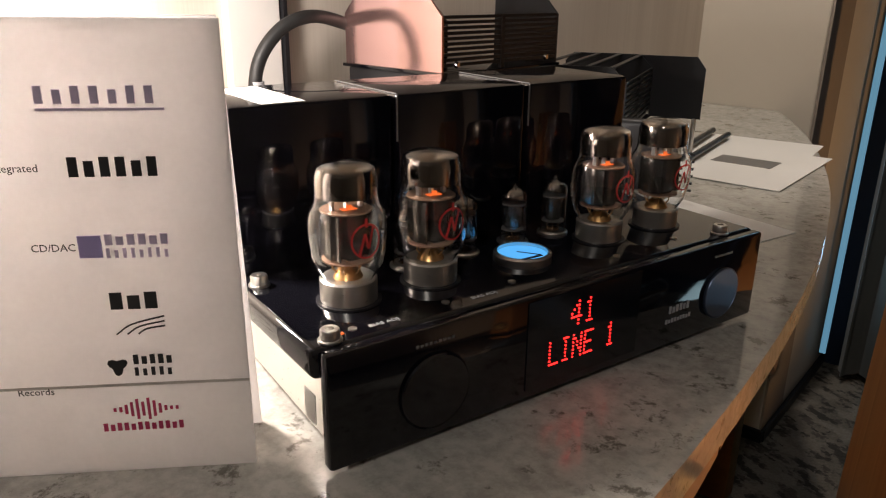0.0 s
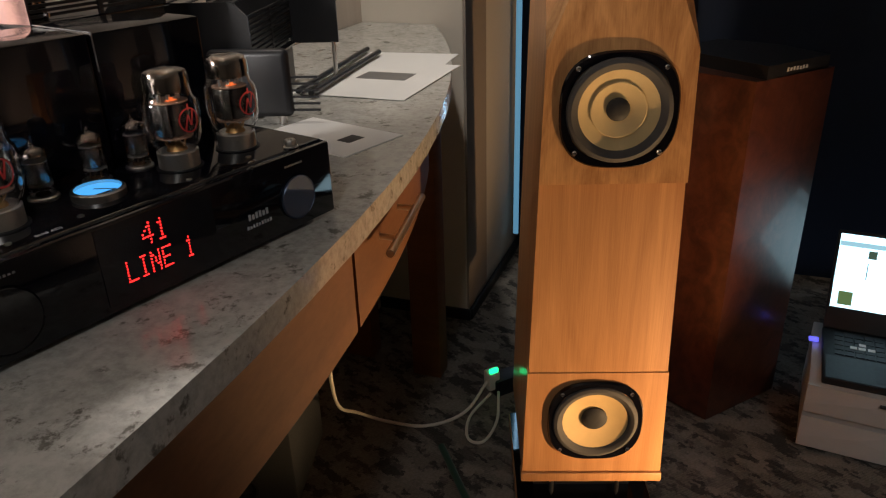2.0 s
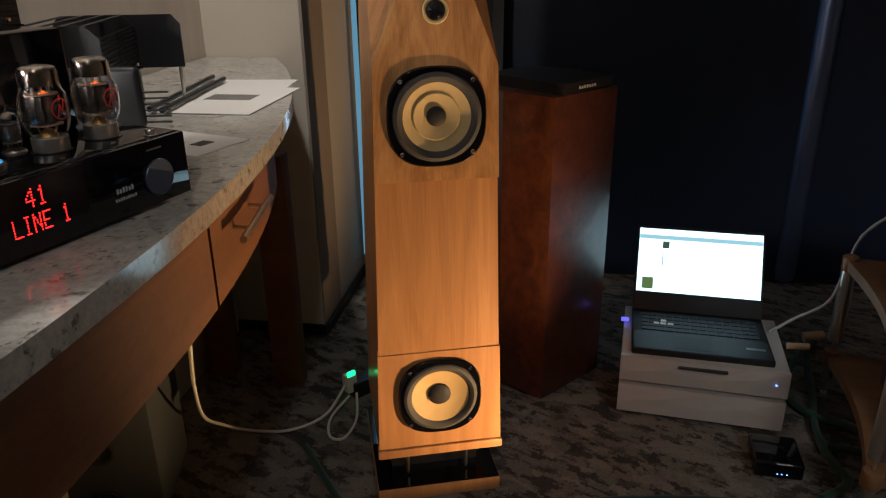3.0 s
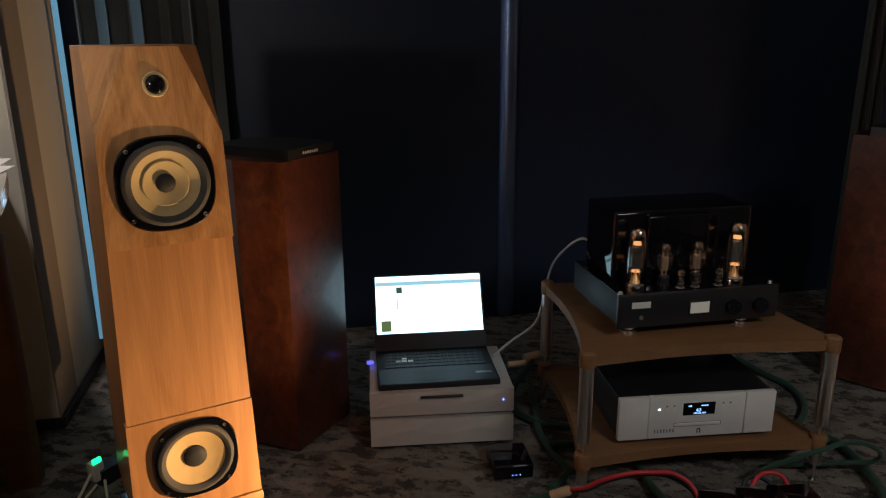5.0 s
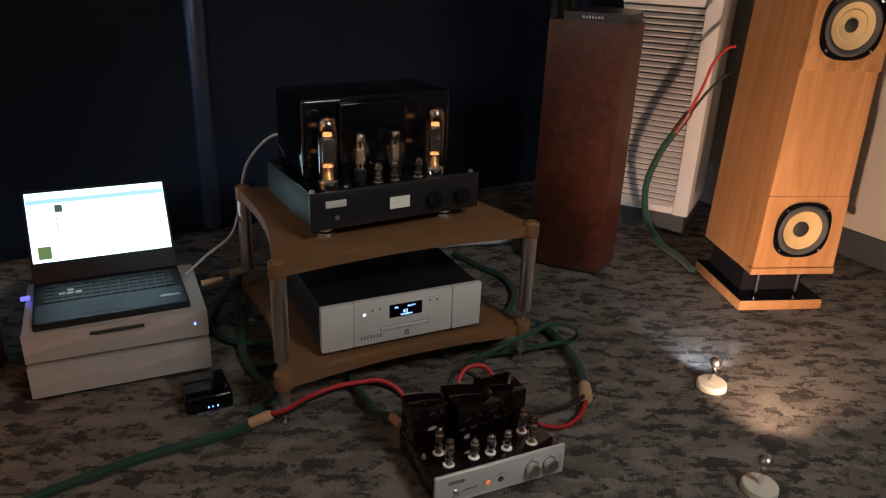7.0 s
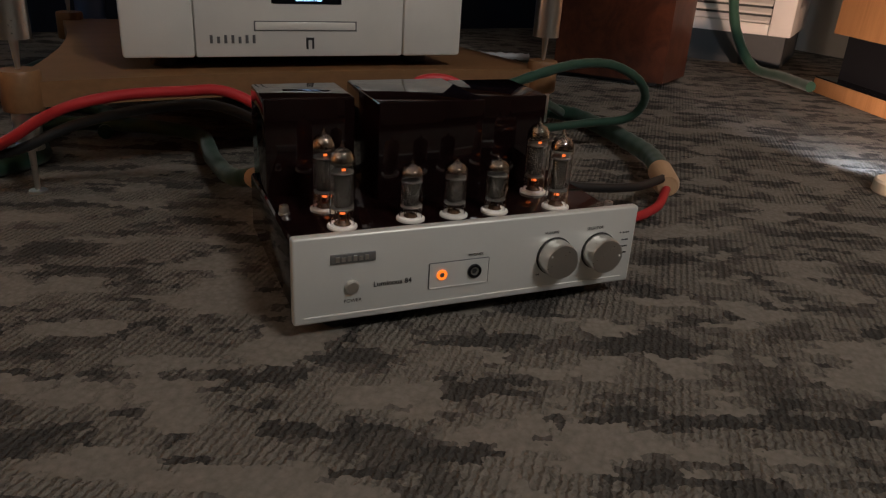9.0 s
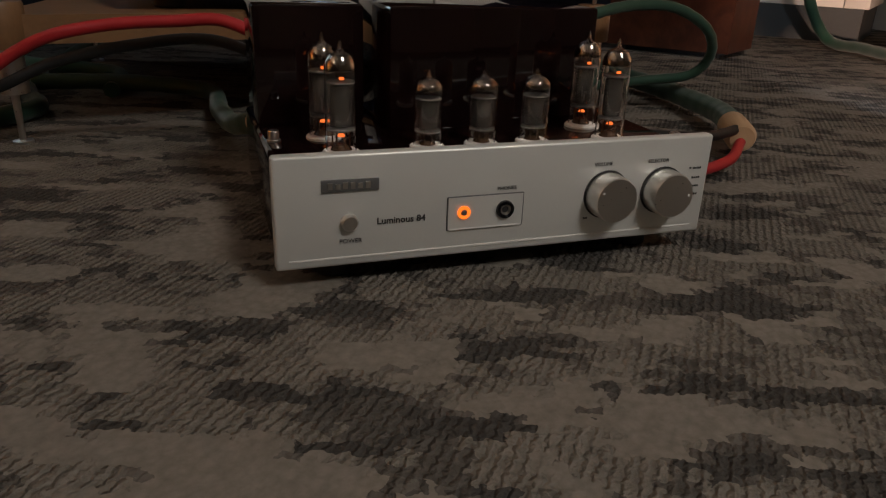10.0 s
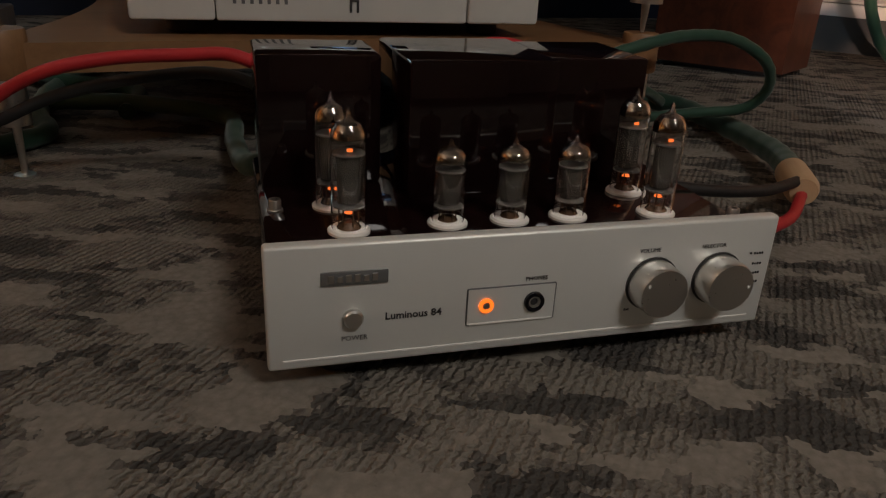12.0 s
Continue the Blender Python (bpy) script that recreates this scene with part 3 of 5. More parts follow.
FONT = {"4": ("00010", "00110", "01010", "10010", "11111", "00010", "00010"), "1": ("00100", "01100", "00100", "00100", "00100", "00100", "01110"),
        "L": ("10000",) * 6 + ("11111",), "I": ("01110", "00100", "00100", "00100", "00100", "00100", "01110"),
        "N": ("10001", "11001", "10101", "10101", "10011", "10001", "10001"), "E": ("11111", "10000", "10000", "11110", "10000", "10000", "11111"),
        " ": ("00000",) * 7, "8": ("01110", "10001", "10001", "01110", "10001", "10001", "01110")}


def dot_text(parent, text, x, z, px, pz, size, material, y, label, name="display_text"):
    """Dot-matrix lettering made of small square dots facing -y; x, z is its lower left corner."""
    dots = []
    for i, ch in enumerate(text):
        for r, row in enumerate(FONT[ch]):
            for c, on in enumerate(row):
                if on == "1":
                    dx, dz = x + (i * 6 + c) * px, z + (6 - r) * pz
                    dots.append(box(dx - size, dx + size, y - 0.0006, y, dz - size, dz + size))
    return part(name, joined(*dots), material, parent, label, None, False)


def knob(parent, x, z, r, deep, material, y=0.0, label="", skirt=None):
    k = part("knob", lathe([(0, 0.0), (r * 0.98, 0.0), (r, 0.002), (r * 0.97, deep - 0.0015), (r * 0.93, deep), (0, deep)], 40), material, parent, label, pose(x, y, z, 90, 0, 0))
    return k


def bolt(parent, x, y, z, r=0.006):
    return part("cap_bolt", lathe([(0, 0), (r * 1.25, 0), (r * 1.25, 0.0012), (r, 0.0016), (r, 0.0068), (r * 0.88, 0.0078), (r * 0.45, 0.0078), (r * 0.45, 0.004), (0, 0.004)], 24), M_STEEL, parent, "", pose(x, y, z))


# ---- valve amplifier on the counter ----
EVO = pose(0.134, 0.525, TOP, 0, 0, 46.0)
evo = thing("valve_amplifier", "gloss black valve amplifier with red dot-matrix display on the granite", "amplifier", EVO)
fp = part("faceplate", box(0, 0.416, 0, 0.010, 0.005, 0.082, 0.0025), M_GLOSS, evo)
part("display_window", box(0.150, 0.262, -0.0008, 0.0002, 0.012, 0.079, 0.0), M_LCD, fp, "black display window")
dot_text(fp, "41", 0.1905, 0.0525, 0.0022, 0.0029, 0.00058, M_RED_DOT, -0.0008, "red dot-matrix figures")
dot_text(fp, "LINE 1", 0.1710, 0.0265, 0.00190, 0.0029, 0.00055, M_RED_DOT, -0.0008, "red dot-matrix words")
# dark knob tinted blue: its bluish reflection is put into the colour
M_KNOB = plain("spun_knob_blue_sheen", (0.15, 0.19, 0.28), 0.35, 0.9, 0.1, 30)
knob(fp, 0.365, 0.037, 0.0225, 0.0022, M_KNOB, 0.0, "large dark turned knob")
knob(fp, 0.074, 0.038, 0.0265, 0.003, M_GLOSS, 0.0, "large black knob")
bars(fp, 0.300, 0.326, 0.0335, 0.006, 6, M_INK_PALE, label="pale printed maker's mark")
bars(fp, 0.297, 0.329, 0.025, 0.0035, 9, M_INK_PALE)
bars(fp, 0.352, 0.376, 0.0705, 0.0018, 9, M_BADGE)
bars(fp, 0.060, 0.090, 0.0705, 0.0018, 9, M_BADGE)
part("base", prism([(0.010, 0.010), (0.406, 0.010), (0.398, 0.250), (0.018, 0.250)], 0.010, 0.060, 0.002), M_STEEL, evo, "bare metal side of the chassis")
part("top_plate", box(-0.004, 0.420, 0.010, 0.255, 0.062, 0.082, 0.005, 3), M_GLOSS, evo)
for bx0, bx1, lab in ((0.004, 0.131, ""), (0.135, 0.263, ""), (0.267, 0.388, "")):
    part("transformer_cover", box(bx0, bx1, 0.142, 0.245, 0.082, 0.202, 0.0035), M_GLOSS, evo)
# pale strips: worn cover edges together with their highlight, put into colour
for bx in (0.135, 0.267):
    part("worn_edge_highlight", box(bx - 0.0006, bx + 0.0008, 0.1425, 0.243, 0.2016, 0.2023), M_BADGE, evo, "worn edge with its highlight as a pale strip")
    part("worn_edge_highlight", box(bx - 0.0006, bx + 0.0006, 0.1416, 0.1424, 0.166, 0.2018), M_BADGE, evo, "worn edge with its highlight as a pale strip")
part("cover_label", box(0.028, 0.060, 0.1405, 0.230, 0.2022, 0.2027), M_PAPER, evo, "white paper label on the cover")
for x in (0.050, 0.115, 0.283, 0.353):
    part("socket_ring", lathe([(0.0165, 0.0), (0.0218, 0.0), (0.0218, 0.0012), (0.0165, 0.0012)], 36), M_SATIN, evo, "", pose(x, 0.066, 0.082))
    power_valve(evo, x, 0.066, 0.0825)
for x in (0.116, 0.168, 0.218, 0.262):
    small_valve(evo, x, 0.099, 0.082, 0.050, 0.0108, False, False)
mt = part("bias_meter", lathe([(0.019, 0.0), (0.0225, 0.0), (0.0225, 0.006), (0.021, 0.0075), (0.0195, 0.0075), (0.0195, 0.004), (0, 0.004)], 40), M_STEEL, evo, "round steel meter bezel", pose(0.196, 0.061, 0.082))
part("dial", lathe([(0, 0.0042), (0.0192, 0.0042), (0.0192, 0.0048), (0, 0.0048)], 36), M_BLUE_GLOW, mt, "lit blue dial")
part("needle", joined(moved(box(-0.0005, 0.0005, -0.013, 0.006, 0.0052, 0.0056), pose(0.002, 0, 0, 0, 0, 35)), box(-0.010, 0.010, -0.0125, -0.0095, 0.0050, 0.0053)), M_INK, mt)
for x, y in ((0.012, 0.018), (0.380, 0.018), (0.010, 0.122)):
    bolt(evo, x, y, 0.082)
for x, y in ((0.030, 0.024), (0.100, 0.026), (0.160, 0.030), (0.262, 0.026), (0.335, 0.030)):
    part("trimmer", lathe([(0, 0), (0.0028, 0), (0.0028, 0.0008), (0.0012, 0.0008), (0, 0.0002)], 14), M_STEEL, evo, "", pose(x, y, 0.082))
part("indicator", lathe([(0, 0), (0.0012, 0), (0.0008, 0.001), (0, 0.0012)], 10), M_HEAT, evo, "tiny orange lamp", pose(0.022, 0.022, 0.082))
for x in (0.040, 0.118):
    words("print", "BIAS ADJ", 0.0055, M_INK_PALE, evo, pose(x, 0.020, 0.0823, -90, 0, 0), thick=0.0001)
part("side_badge", box(-0.0008, 0.0, 0.016, 0.030, 0.030, 0.050), M_PALE, evo)


# ---- loudspeakers ----
def facet(bm, hw, z0, z1, cut, deep):
    """Cuts the two front corners off the head towards its top."""
    for s in (-1, 1):
        a, b, c = Vector((s * hw, 0, z0)), Vector((s * (hw - cut), 0, z1)), Vector((s * hw, deep, z1))
        nrm = (b - a).cross(c - a)
        if nrm.x * s < 0:
            nrm.negate()
        res = bmesh.ops.bisect_plane(bm, geom=bm.verts[:] + bm.edges[:] + bm.faces[:], plane_co=a, plane_no=nrm, clear_outer=True)
        edges = [e for e in res["geom_cut"] if isinstance(e, bmesh.types.BMEdge)]
        bmesh.ops.contextual_create(bm, geom=edges)
    return bm


def taper(bm, z0, w0, z1, w1):
    for v in bm.verts:
        f = (v.co.z - z0) / (z1 - z0)
        v.co.x *= w0 + (w1 - w0) * f
    return bm


def front_plate(w0, w1, z0, z1, y0, y1, hole_z, hole_r, n=40):
    """A board with a round hole, tapering from half-width w0 at z0 to w1 at z1."""
    bm = bmesh.new()
    half = lambda z: w0 + (w1 - w0) * (z - z0) / (z1 - z0)
    loops = []
    for y in (y0, y1):
        outer, inner = [], []
        for k in range(n):
            a = 2 * math.pi * (k + 0.5) / n
            c, s = math.cos(a), math.sin(a)
            lim_z = (z1 - hole_z) / s if s > 1e-6 else ((z0 - hole_z) / s if s < -1e-6 else 9.0)
            lim_x = 9.0
            for _ in range(3):
                zz = hole_z + s * min(lim_z, lim_x)
                lim_x = half(min(max(zz, z0), z1)) / abs(c) if abs(c) > 1e-6 else 9.0
            d = min(lim_z, lim_x)
            outer.append([c * d, hole_z + s * d])
            inner.append((hole_r * c, hole_z + hole_r * s))
        for cx, cz in ((half(z0), z0), (-half(z0), z0), (half(z1), z1), (-half(z1), z1)):
            k = min(range(n), key=lambda i: (outer[i][0] - cx) ** 2 + (outer[i][1] - cz) ** 2)
            outer[k] = [cx, cz]
        loops.append(([bm.verts.new((p[0], y, p[1])) for p in outer], [bm.verts.new((p[0], y, p[1])) for p in inner]))
    (o0, i0), (o1, i1) = loops
    for k in range(n):
        j = (k + 1) % n
        for q in ((o0[k], o0[j], i0[j], i0[k]), (o1[k], o1[j], i1[j], i1[k]), (o0[k], o0[j], o1[j], o1[k]), (i0[k], i0[j], i1[j], i1[k])):
            bm.faces.new(q)
    return bm


def driver(parent, x, z, r, material, plug, plug_r, y=0.0):
    """A loudspeaker unit facing -y: squared frame, surround, cone, whizzer ring and screws."""
    m = pose(x, y, z, 90, 0, 0)
    sq = lambda a: 1.0 + 0.045 * math.cos(4 * a + math.pi)
    fr = part("driver_frame", lathe([(r * 0.86, 0.0), (r * 0.99, 0.0), (r, 0.004), (r * 0.97, 0.008), (r * 0.84, 0.007), (r * 0.84, 0.0)], 48, squash=sq), M_GLOSS, parent, "black squared basket frame", m)
    part("surround", lathe([(r * 0.86, 0.006), (r * 0.83, 0.011), (r * 0.77, 0.013), (r * 0.71, 0.010), (r * 0.655, 0.005), (r * 0.64, 0.002)], 48), M_FOAM, fr, "grey foam surround")
    part("cone", lathe([(r * 0.655, 0.005), (r * 0.52, -0.001), (r * 0.42, -0.0045), (r * 0.26, -0.0075), (r * 0.1, -0.009), (0, -0.009)], 48), material, fr, "yellow paper cone")
    if plug:
        part("whizzer_cone", lathe([(r * 0.13, -0.0085), (r * 0.26, -0.0055), (r * 0.38, -0.0010), (r * 0.44, 0.0010), (r * 0.455, 0.0002), (r * 0.40, -0.0030), (r * 0.27, -0.0075), (r * 0.14, -0.0090)], 40), material, fr)
    part("dust_cap", lathe([(plug_r, -0.009), (plug_r, -0.003), (plug_r * 0.8, 0.001), (plug_r * 0.4, 0.003), (0, 0.0035)], 28), M_RUBBER, fr, "dark dust cap")
    for k in range(4):
        a = math.pi / 4 + k * math.pi / 2
        s = r * 0.965
        part("screw", lathe([(0, 0.006), (0.0045, 0.006), (0.0045, 0.009), (0.003, 0.0105), (0.0015, 0.0098), (0, 0.0095)], 12, s * math.cos(a), s * math.sin(a)), M_CHROME, fr)
    return fr


def tower(m, label):
    sp = thing("floor_standing_loudspeaker", label, "loudspeaker", m, "pair of cherry loudspeakers")
    part("plinth", box(-0.145, 0.145, 0.025, 0.36, 0.0, 0.034, 0.002), M_ASH, sp)
    part("plinth_top", box(-0.143, 0.143, 0.027, 0.358, 0.034, 0.037), M_GLOSS, sp, "gloss black plinth top")
    for sx, sy in ((-0.07, 0.07), (0.07, 0.07), (0, 0.30)):
        part("spike", lathe([(0, 0.037), (0.004, 0.047), (0.005, 0.05), (0.005, 0.15)], 12, sx, sy), M_STEEL, sp)
    # added block: keeps the floor spotlight's beam from leaking through the spike gap
    part("beam_block", box(-0.105, 0.105, 0.105, 0.33, 0.037, 0.138), M_SATIN, sp, "matt black block added to stop light passing under the cabinet")
    Z0, ZM, ZT, D = 0.138, 0.783, 1.170, 0.34
    wide = lambda z: 0.1375 + (0.113 - 0.1375) * (z - Z0) / (ZT - Z0)
    hw = wide(1.003)
    part("cabinet", facet(taper(box(-1, 1, 0.030, D, Z0, ZT), Z0, wide(Z0), ZT, wide(ZT)), hw, 1.003, ZT, 0.068, 0.15), M_ASH, sp, smooth=False)
    part("front_panel", taper(box(-1, 1, 0.009, 0.030, 0.400, ZM), 0.400, wide(0.4), ZM, wide(ZM)), M_ASH, sp, smooth=False)
    baffle = facet(front_plate(wide(ZM) + 0.001, wide(ZT) + 0.001, ZM, ZT, 0.0, 0.030, 0.908, 0.078), hw, 1.003, ZT, 0.068, 0.15)
    part("baffle", baffle, M_ASH2, sp, "figured cherry baffle with cut corners", smooth=False)
    part("bass_panel", front_plate(wide(0.15) + 0.002, wide(0.40) + 0.002, 0.162, 0.400, 0.007, 0.030, 0.290, 0.077), M_ASH, sp, smooth=False)
    part("ledge", box(-0.142, 0.142, 0.002, 0.030, Z0, 0.160, 0.003), M_ASH, sp, "cherry bottom ledge")
    driver(sp, 0.0, 0.908, 0.100, M_CONE, True, 0.019)
    driver(sp, 0.0, 0.290, 0.097, M_CONE2, False, 0.025, 0.007)
    tw = part("tweeter_ring", lathe([(0.016, 0.0), (0.0235, 0.0), (0.0245, 0.002), (0.0225, 0.004), (0.018, 0.002)], 32), M_CONE, sp, "pale tweeter ring", pose(0, 0, 1.10, 90, 0, 0))
    part("dome", lathe([(0.019, 0.000), (0.017, 0.006), (0.011, 0.011), (0.005, 0.013), (0, 0.0135)], 28), M_GLOSS, tw, "glossy black dome")
    return sp


tower(pose(0.881, 1.180, 0, 0, 0, -10.5), "cherry-veneered tower loudspeaker with yellow paper cones beside the sideboard")
tower(pose(3.075, -0.170, 0, 0, 0, -53.0), "cherry-veneered tower loudspeaker with yellow paper cones, lit by a floor spotlight")


def walnut(m, label, a=0.12, c=0.12):
    """a, c: half-widths of the front on either hand."""
    sp = thing("walnut_loudspeaker", label, "loudspeaker", m, "pair of walnut loudspeakers")
    cab = prism([(-a, 0.0), (c, 0.0), (0.145, 0.15), (0.10, 0.29), (-0.10, 0.29), (-0.145, 0.15)], 0.012, 0.866, 0.002)
    part("cabinet", cab, M_BURL, sp, smooth=False)
    tp = part("top_plate", prism([(-0.090, 0.0), (0.115, 0.004), (0.135, 0.15), (0.09, 0.28), (-0.09, 0.28)], 0.866, 0.894, 0.004), M_SATIN, sp, "black top plate")
    bars(tp, -0.03, 0.04, 0.876, 0.008, 7, M_INK_PALE)
    part("foot", box(-0.10, 0.10, 0.03, 0.26, 0.0, 0.012), M_RUBBER, sp)
    return sp


walnut(pose(2.980, 0.560, 0, 0, 0, -83), "tall walnut-burr loudspeaker with a black top plate on the carpet", 0.138, 0.12)
walnut(pose(1.403, 1.511, 0, 0, 0, 21), "tall dark walnut loudspeaker beside the laptop, lit by its screen", 0.12, 0.132)

# ---- rack ----
RACK = pose(1.737, 0.784, 0, 0, 0, -33.0)
RW, RD, RT = 0.664, 0.545, 0.048
rack = thing("hifi_rack", "two-tier oak hifi rack on slim steel posts", "rack", RACK)


def shelf(z):
    """A board that narrows to the back, with slightly hollow edges."""
    n = 16
    corners = [(0.0, 0.0, 0.0, -1.0), (RW, 0.0, 1.0, 0.0), (RW - RT, RD, 0.0, 1.0), (RT, RD, -1.0, 0.0)]
    pts = []
    for (x0, y0, nx, ny), (x1, y1, _, _) in zip(corners, corners[1:] + corners[:1]):
        for i in range(n):
            f = i / n
            k = 0.012 - 0.028 * math.sin(math.pi * f)
            pts.append((x0 + (x1 - x0) * f + nx * k, y0 + (y1 - y0) * f + ny * k))
    return prism(pts, z - 0.028, z, 0.003)


for z in (0.418, 0.128):
    part("shelf", shelf(z), M_OAK, rack)
for px, py in ((0.0, 0.0), (RW, 0.0), (RT, RD), (RW - RT, RD)):
    pst = part("post", lathe([(0, 0.0), (0.010, 0.0), (0.010, 0.003), (0.003, 0.004), (0.004, 0.05), (0.0145, 0.052), (0.0145, 0.096)], 28, px, py), M_STEEL, rack)
    part("collar", lathe([(0, 0.096), (0.0205, 0.096), (0.0215, 0.098), (0.0215, 0.137), (0.020, 0.140), (0, 0.140)], 28, px, py), M_OAK, pst, "wooden shelf collar")
    part("tube", lathe([(0, 0.140), (0.0025, 0.141), (0.005, 0.172), (0.0185, 0.173), (0.0185, 0.385), (0, 0.386)], 28, px, py), M_STEEL, pst, "brushed steel tube")
    part("cap", lathe([(0, 0.386), (0.0200, 0.386), (0.0210, 0.388), (0.0210, 0.424), (0.018, 0.427), (0.012, 0.427), (0.011, 0.430), (0, 0.430)], 28, px, py), M_OAK, pst, "wooden cap with a steel stud")

cd = thing("cd_player", "pale silver cd player with blue display on the lower shelf", "cd player", pose(1.847, 0.757, 0.128, 0, 0, -34.4))
fa = part("fascia", box(0.083, 0.350, 0.0, 0.016, 0.016, 0.139, 0.003), M_PALE, cd)
for x0, x1 in ((0.0, 0.0822), (0.3508, 0.435)):
    part("fascia_wing", box(x0, x1, -0.002, 0.016, 0.016, 0.139, 0.004), M_PALE, cd)
part("case", box(0.004, 0.431, 0.016, 0.34, 0.018, 0.135, 0.003), M_SATIN, cd)
scr = part("display", box(0.176, 0.265, -0.0008, 0.0005, 0.081, 0.117, 0.0), M_LCD, fa, "black display window")
M_CDBLUE = glow("cd_display_blue", (0.35, 0.6, 1.0), 2.0)
dot_text(scr, "48", 0.213, 0.091, 0.0012, 0.0014, 0.0005, M_CDBLUE, -0.0010, "blue track figures")
for text, x, z in (("CONNECTED", 0.2055, 0.0845), ("USB", 0.1900, 0.1060), ("PD-FLT3", 0.2255, 0.1060)):
    words("display_text", text, 0.0056, M_CDBLUE, scr, pose(x, -0.0012, z), thick=0.0001, heavy=0.00012)
tr = part("disc_tray", box(0.155, 0.284, -0.0012, 0.001, 0.049, 0.059, 0.0012), M_PALE, fa)
part("tray_gap", box(0.1535, 0.2855, -0.0004, 0.001, 0.0478, 0.0602), M_BADGE, fa)
for bx, bz, mat in ((0.110, 0.102, M_WHITE_LED), (0.131, 0.100, M_PALE), (0.151, 0.100, M_PALE), (0.287, 0.101, M_PALE), (0.307, 0.101, M_PALE), (0.131, 0.111, M_BADGE), (0.287, 0.112, M_BADGE), (0.307, 0.112, M_BADGE), (0.151, 0.111, M_BADGE)):
    part("button", lathe([(0, 0), (0.0028, 0), (0.0024, 0.0016), (0, 0.002)], 14), mat, fa, "", pose(bx, 0, bz, 90, 0, 0))
bars(fa, 0.100, 0.160, 0.033, 0.010, 7, M_BADGE, label="grey script maker's mark", fill=0.4)
part("badge", joined(box(0.219, 0.2215, -0.001, 0.0005, 0.026, 0.040), box(0.2215, 0.229, -0.001, 0.0005, 0.037, 0.040), box(0.2265, 0.229, -0.001, 0.0005, 0.026, 0.037)), M_INK, fa)
for x, y in ((0.05, 0.05), (0.385, 0.05), (0.05, 0.30), (0.385, 0.30)):
    part("foot", rod(x, y, 0.0, 0.018, 0.018, 24, 0.002), M_RUBBER, cd)

amp2 = thing("triode_amplifier", "black valve amplifier with glowing tall valves on the rack's top shelf", "amplifier", pose(1.864, 0.793, 0.418, 0, 0, -29.5))
fp2 = part("faceplate", box(0.0, 0.460, 0.0, 0.012, 0.030, 0.122, 0.003), M_SATIN, amp2)
part("chassis", box(0.006, 0.454, 0.012, 0.33, 0.034, 0.118, 0.004), M_LAPTOP, amp2)
part("transformer_cover", box(0.030, 0.436, 0.118, 0.31, 0.118, 0.314, 0.010, 4), M_GLOSS, amp2)
part("deck", box(0.008, 0.452, 0.014, 0.328, 0.1165, 0.1192, 0.0008), M_GLOSS, amp2, "mirror-black top deck")
part("front_cover", box(0.120, 0.300, 0.100, 0.120, 0.118, 0.302, 0.004, 3), M_GLOSS, amp2, "gloss black middle cover")
part("badge", box(0.038, 0.090, -0.002, 0.001, 0.084, 0.101, 0.001), M_PALE, fp2, "pale metal maker's plate")
mt2 = part("meter", box(0.198, 0.262, -0.003, 0.001, 0.056, 0.094, 0.003), M_SATIN, fp2)
part("dial", box(0.203, 0.257, -0.0036, -0.0028, 0.060, 0.090), glow("ivory_dial", (0.95, 0.85, 0.66), 0.18), mt2, "softly lit ivory meter dial")
for x in (0.325, 0.405):
    k = knob(fp2, x, 0.070, 0.0205, 0.016, M_GLOSS, 0.0, "gloss black knob")
    part("pointer", rod(0.008, 0.008, 0.016, 0.0166, 0.0012, 10), M_CHROME, k)
part("power_button", lathe([(0, 0), (0.006, 0), (0.005, 0.004), (0, 0.004)], 16), M_STEEL, fp2, "", pose(0.066, 0, 0.058, 90, 0, 0))
for x, y in ((0.055, 0.05), (0.385, 0.05), (0.055, 0.28), (0.385, 0.28)):
    part("foot", lathe([(0, 0), (0.024, 0), (0.024, 0.010), (0.018, 0.012), (0.018, 0.034), (0, 0.034)], 28, x, y), M_CHROME, amp2, "chromed foot")


def tall_valve(parent, x, y, z):
    v = part("tall_valve", lathe([(0, 0), (0.026, 0), (0.026, 0.016), (0.022, 0.020), (0, 0.020)], 30), M_CHROME, parent, "tall glowing triode valve", pose(x, y, z))
    glass(shell([(0.019, 0.020), (0.0235, 0.028), (0.0240, 0.14), (0.0225, 0.155), (0.016, 0.166), (0.0004, 0.171)], 0.0009), v)
    part("plate", joined(box(-0.015, 0.015, -0.007, 0.007, 0.058, 0.118, 0.003)), M_PLATE, v, "dark grey anode plate")
    part("filament", joined(lathe([(0, 0.123), (0.011, 0.123), (0.010, 0.130), (0, 0.132)], 20), lathe([(0.008, 0.049), (0.013, 0.050), (0.008, 0.0535)], 20)), M_FILAMENT, v, "bright orange filament")
    part("getter", lathe([(0.0215, 0.138), (0.0220, 0.148), (0.0205, 0.156), (0.0150, 0.163)], 28), M_GETTER, v)
    part("stem", joined(*[rod(0.011 * math.cos(a), 0.011 * math.sin(a), 0.02, 0.058, 0.0011, 8) for a in (0, 1.05, 2.1, 3.14, 4.2, 5.2)], lathe([(0, 0.02), (0.014, 0.02), (0.008, 0.034), (0.004, 0.044), (0, 0.044)], 18)), M_GOLD, v)
    return v


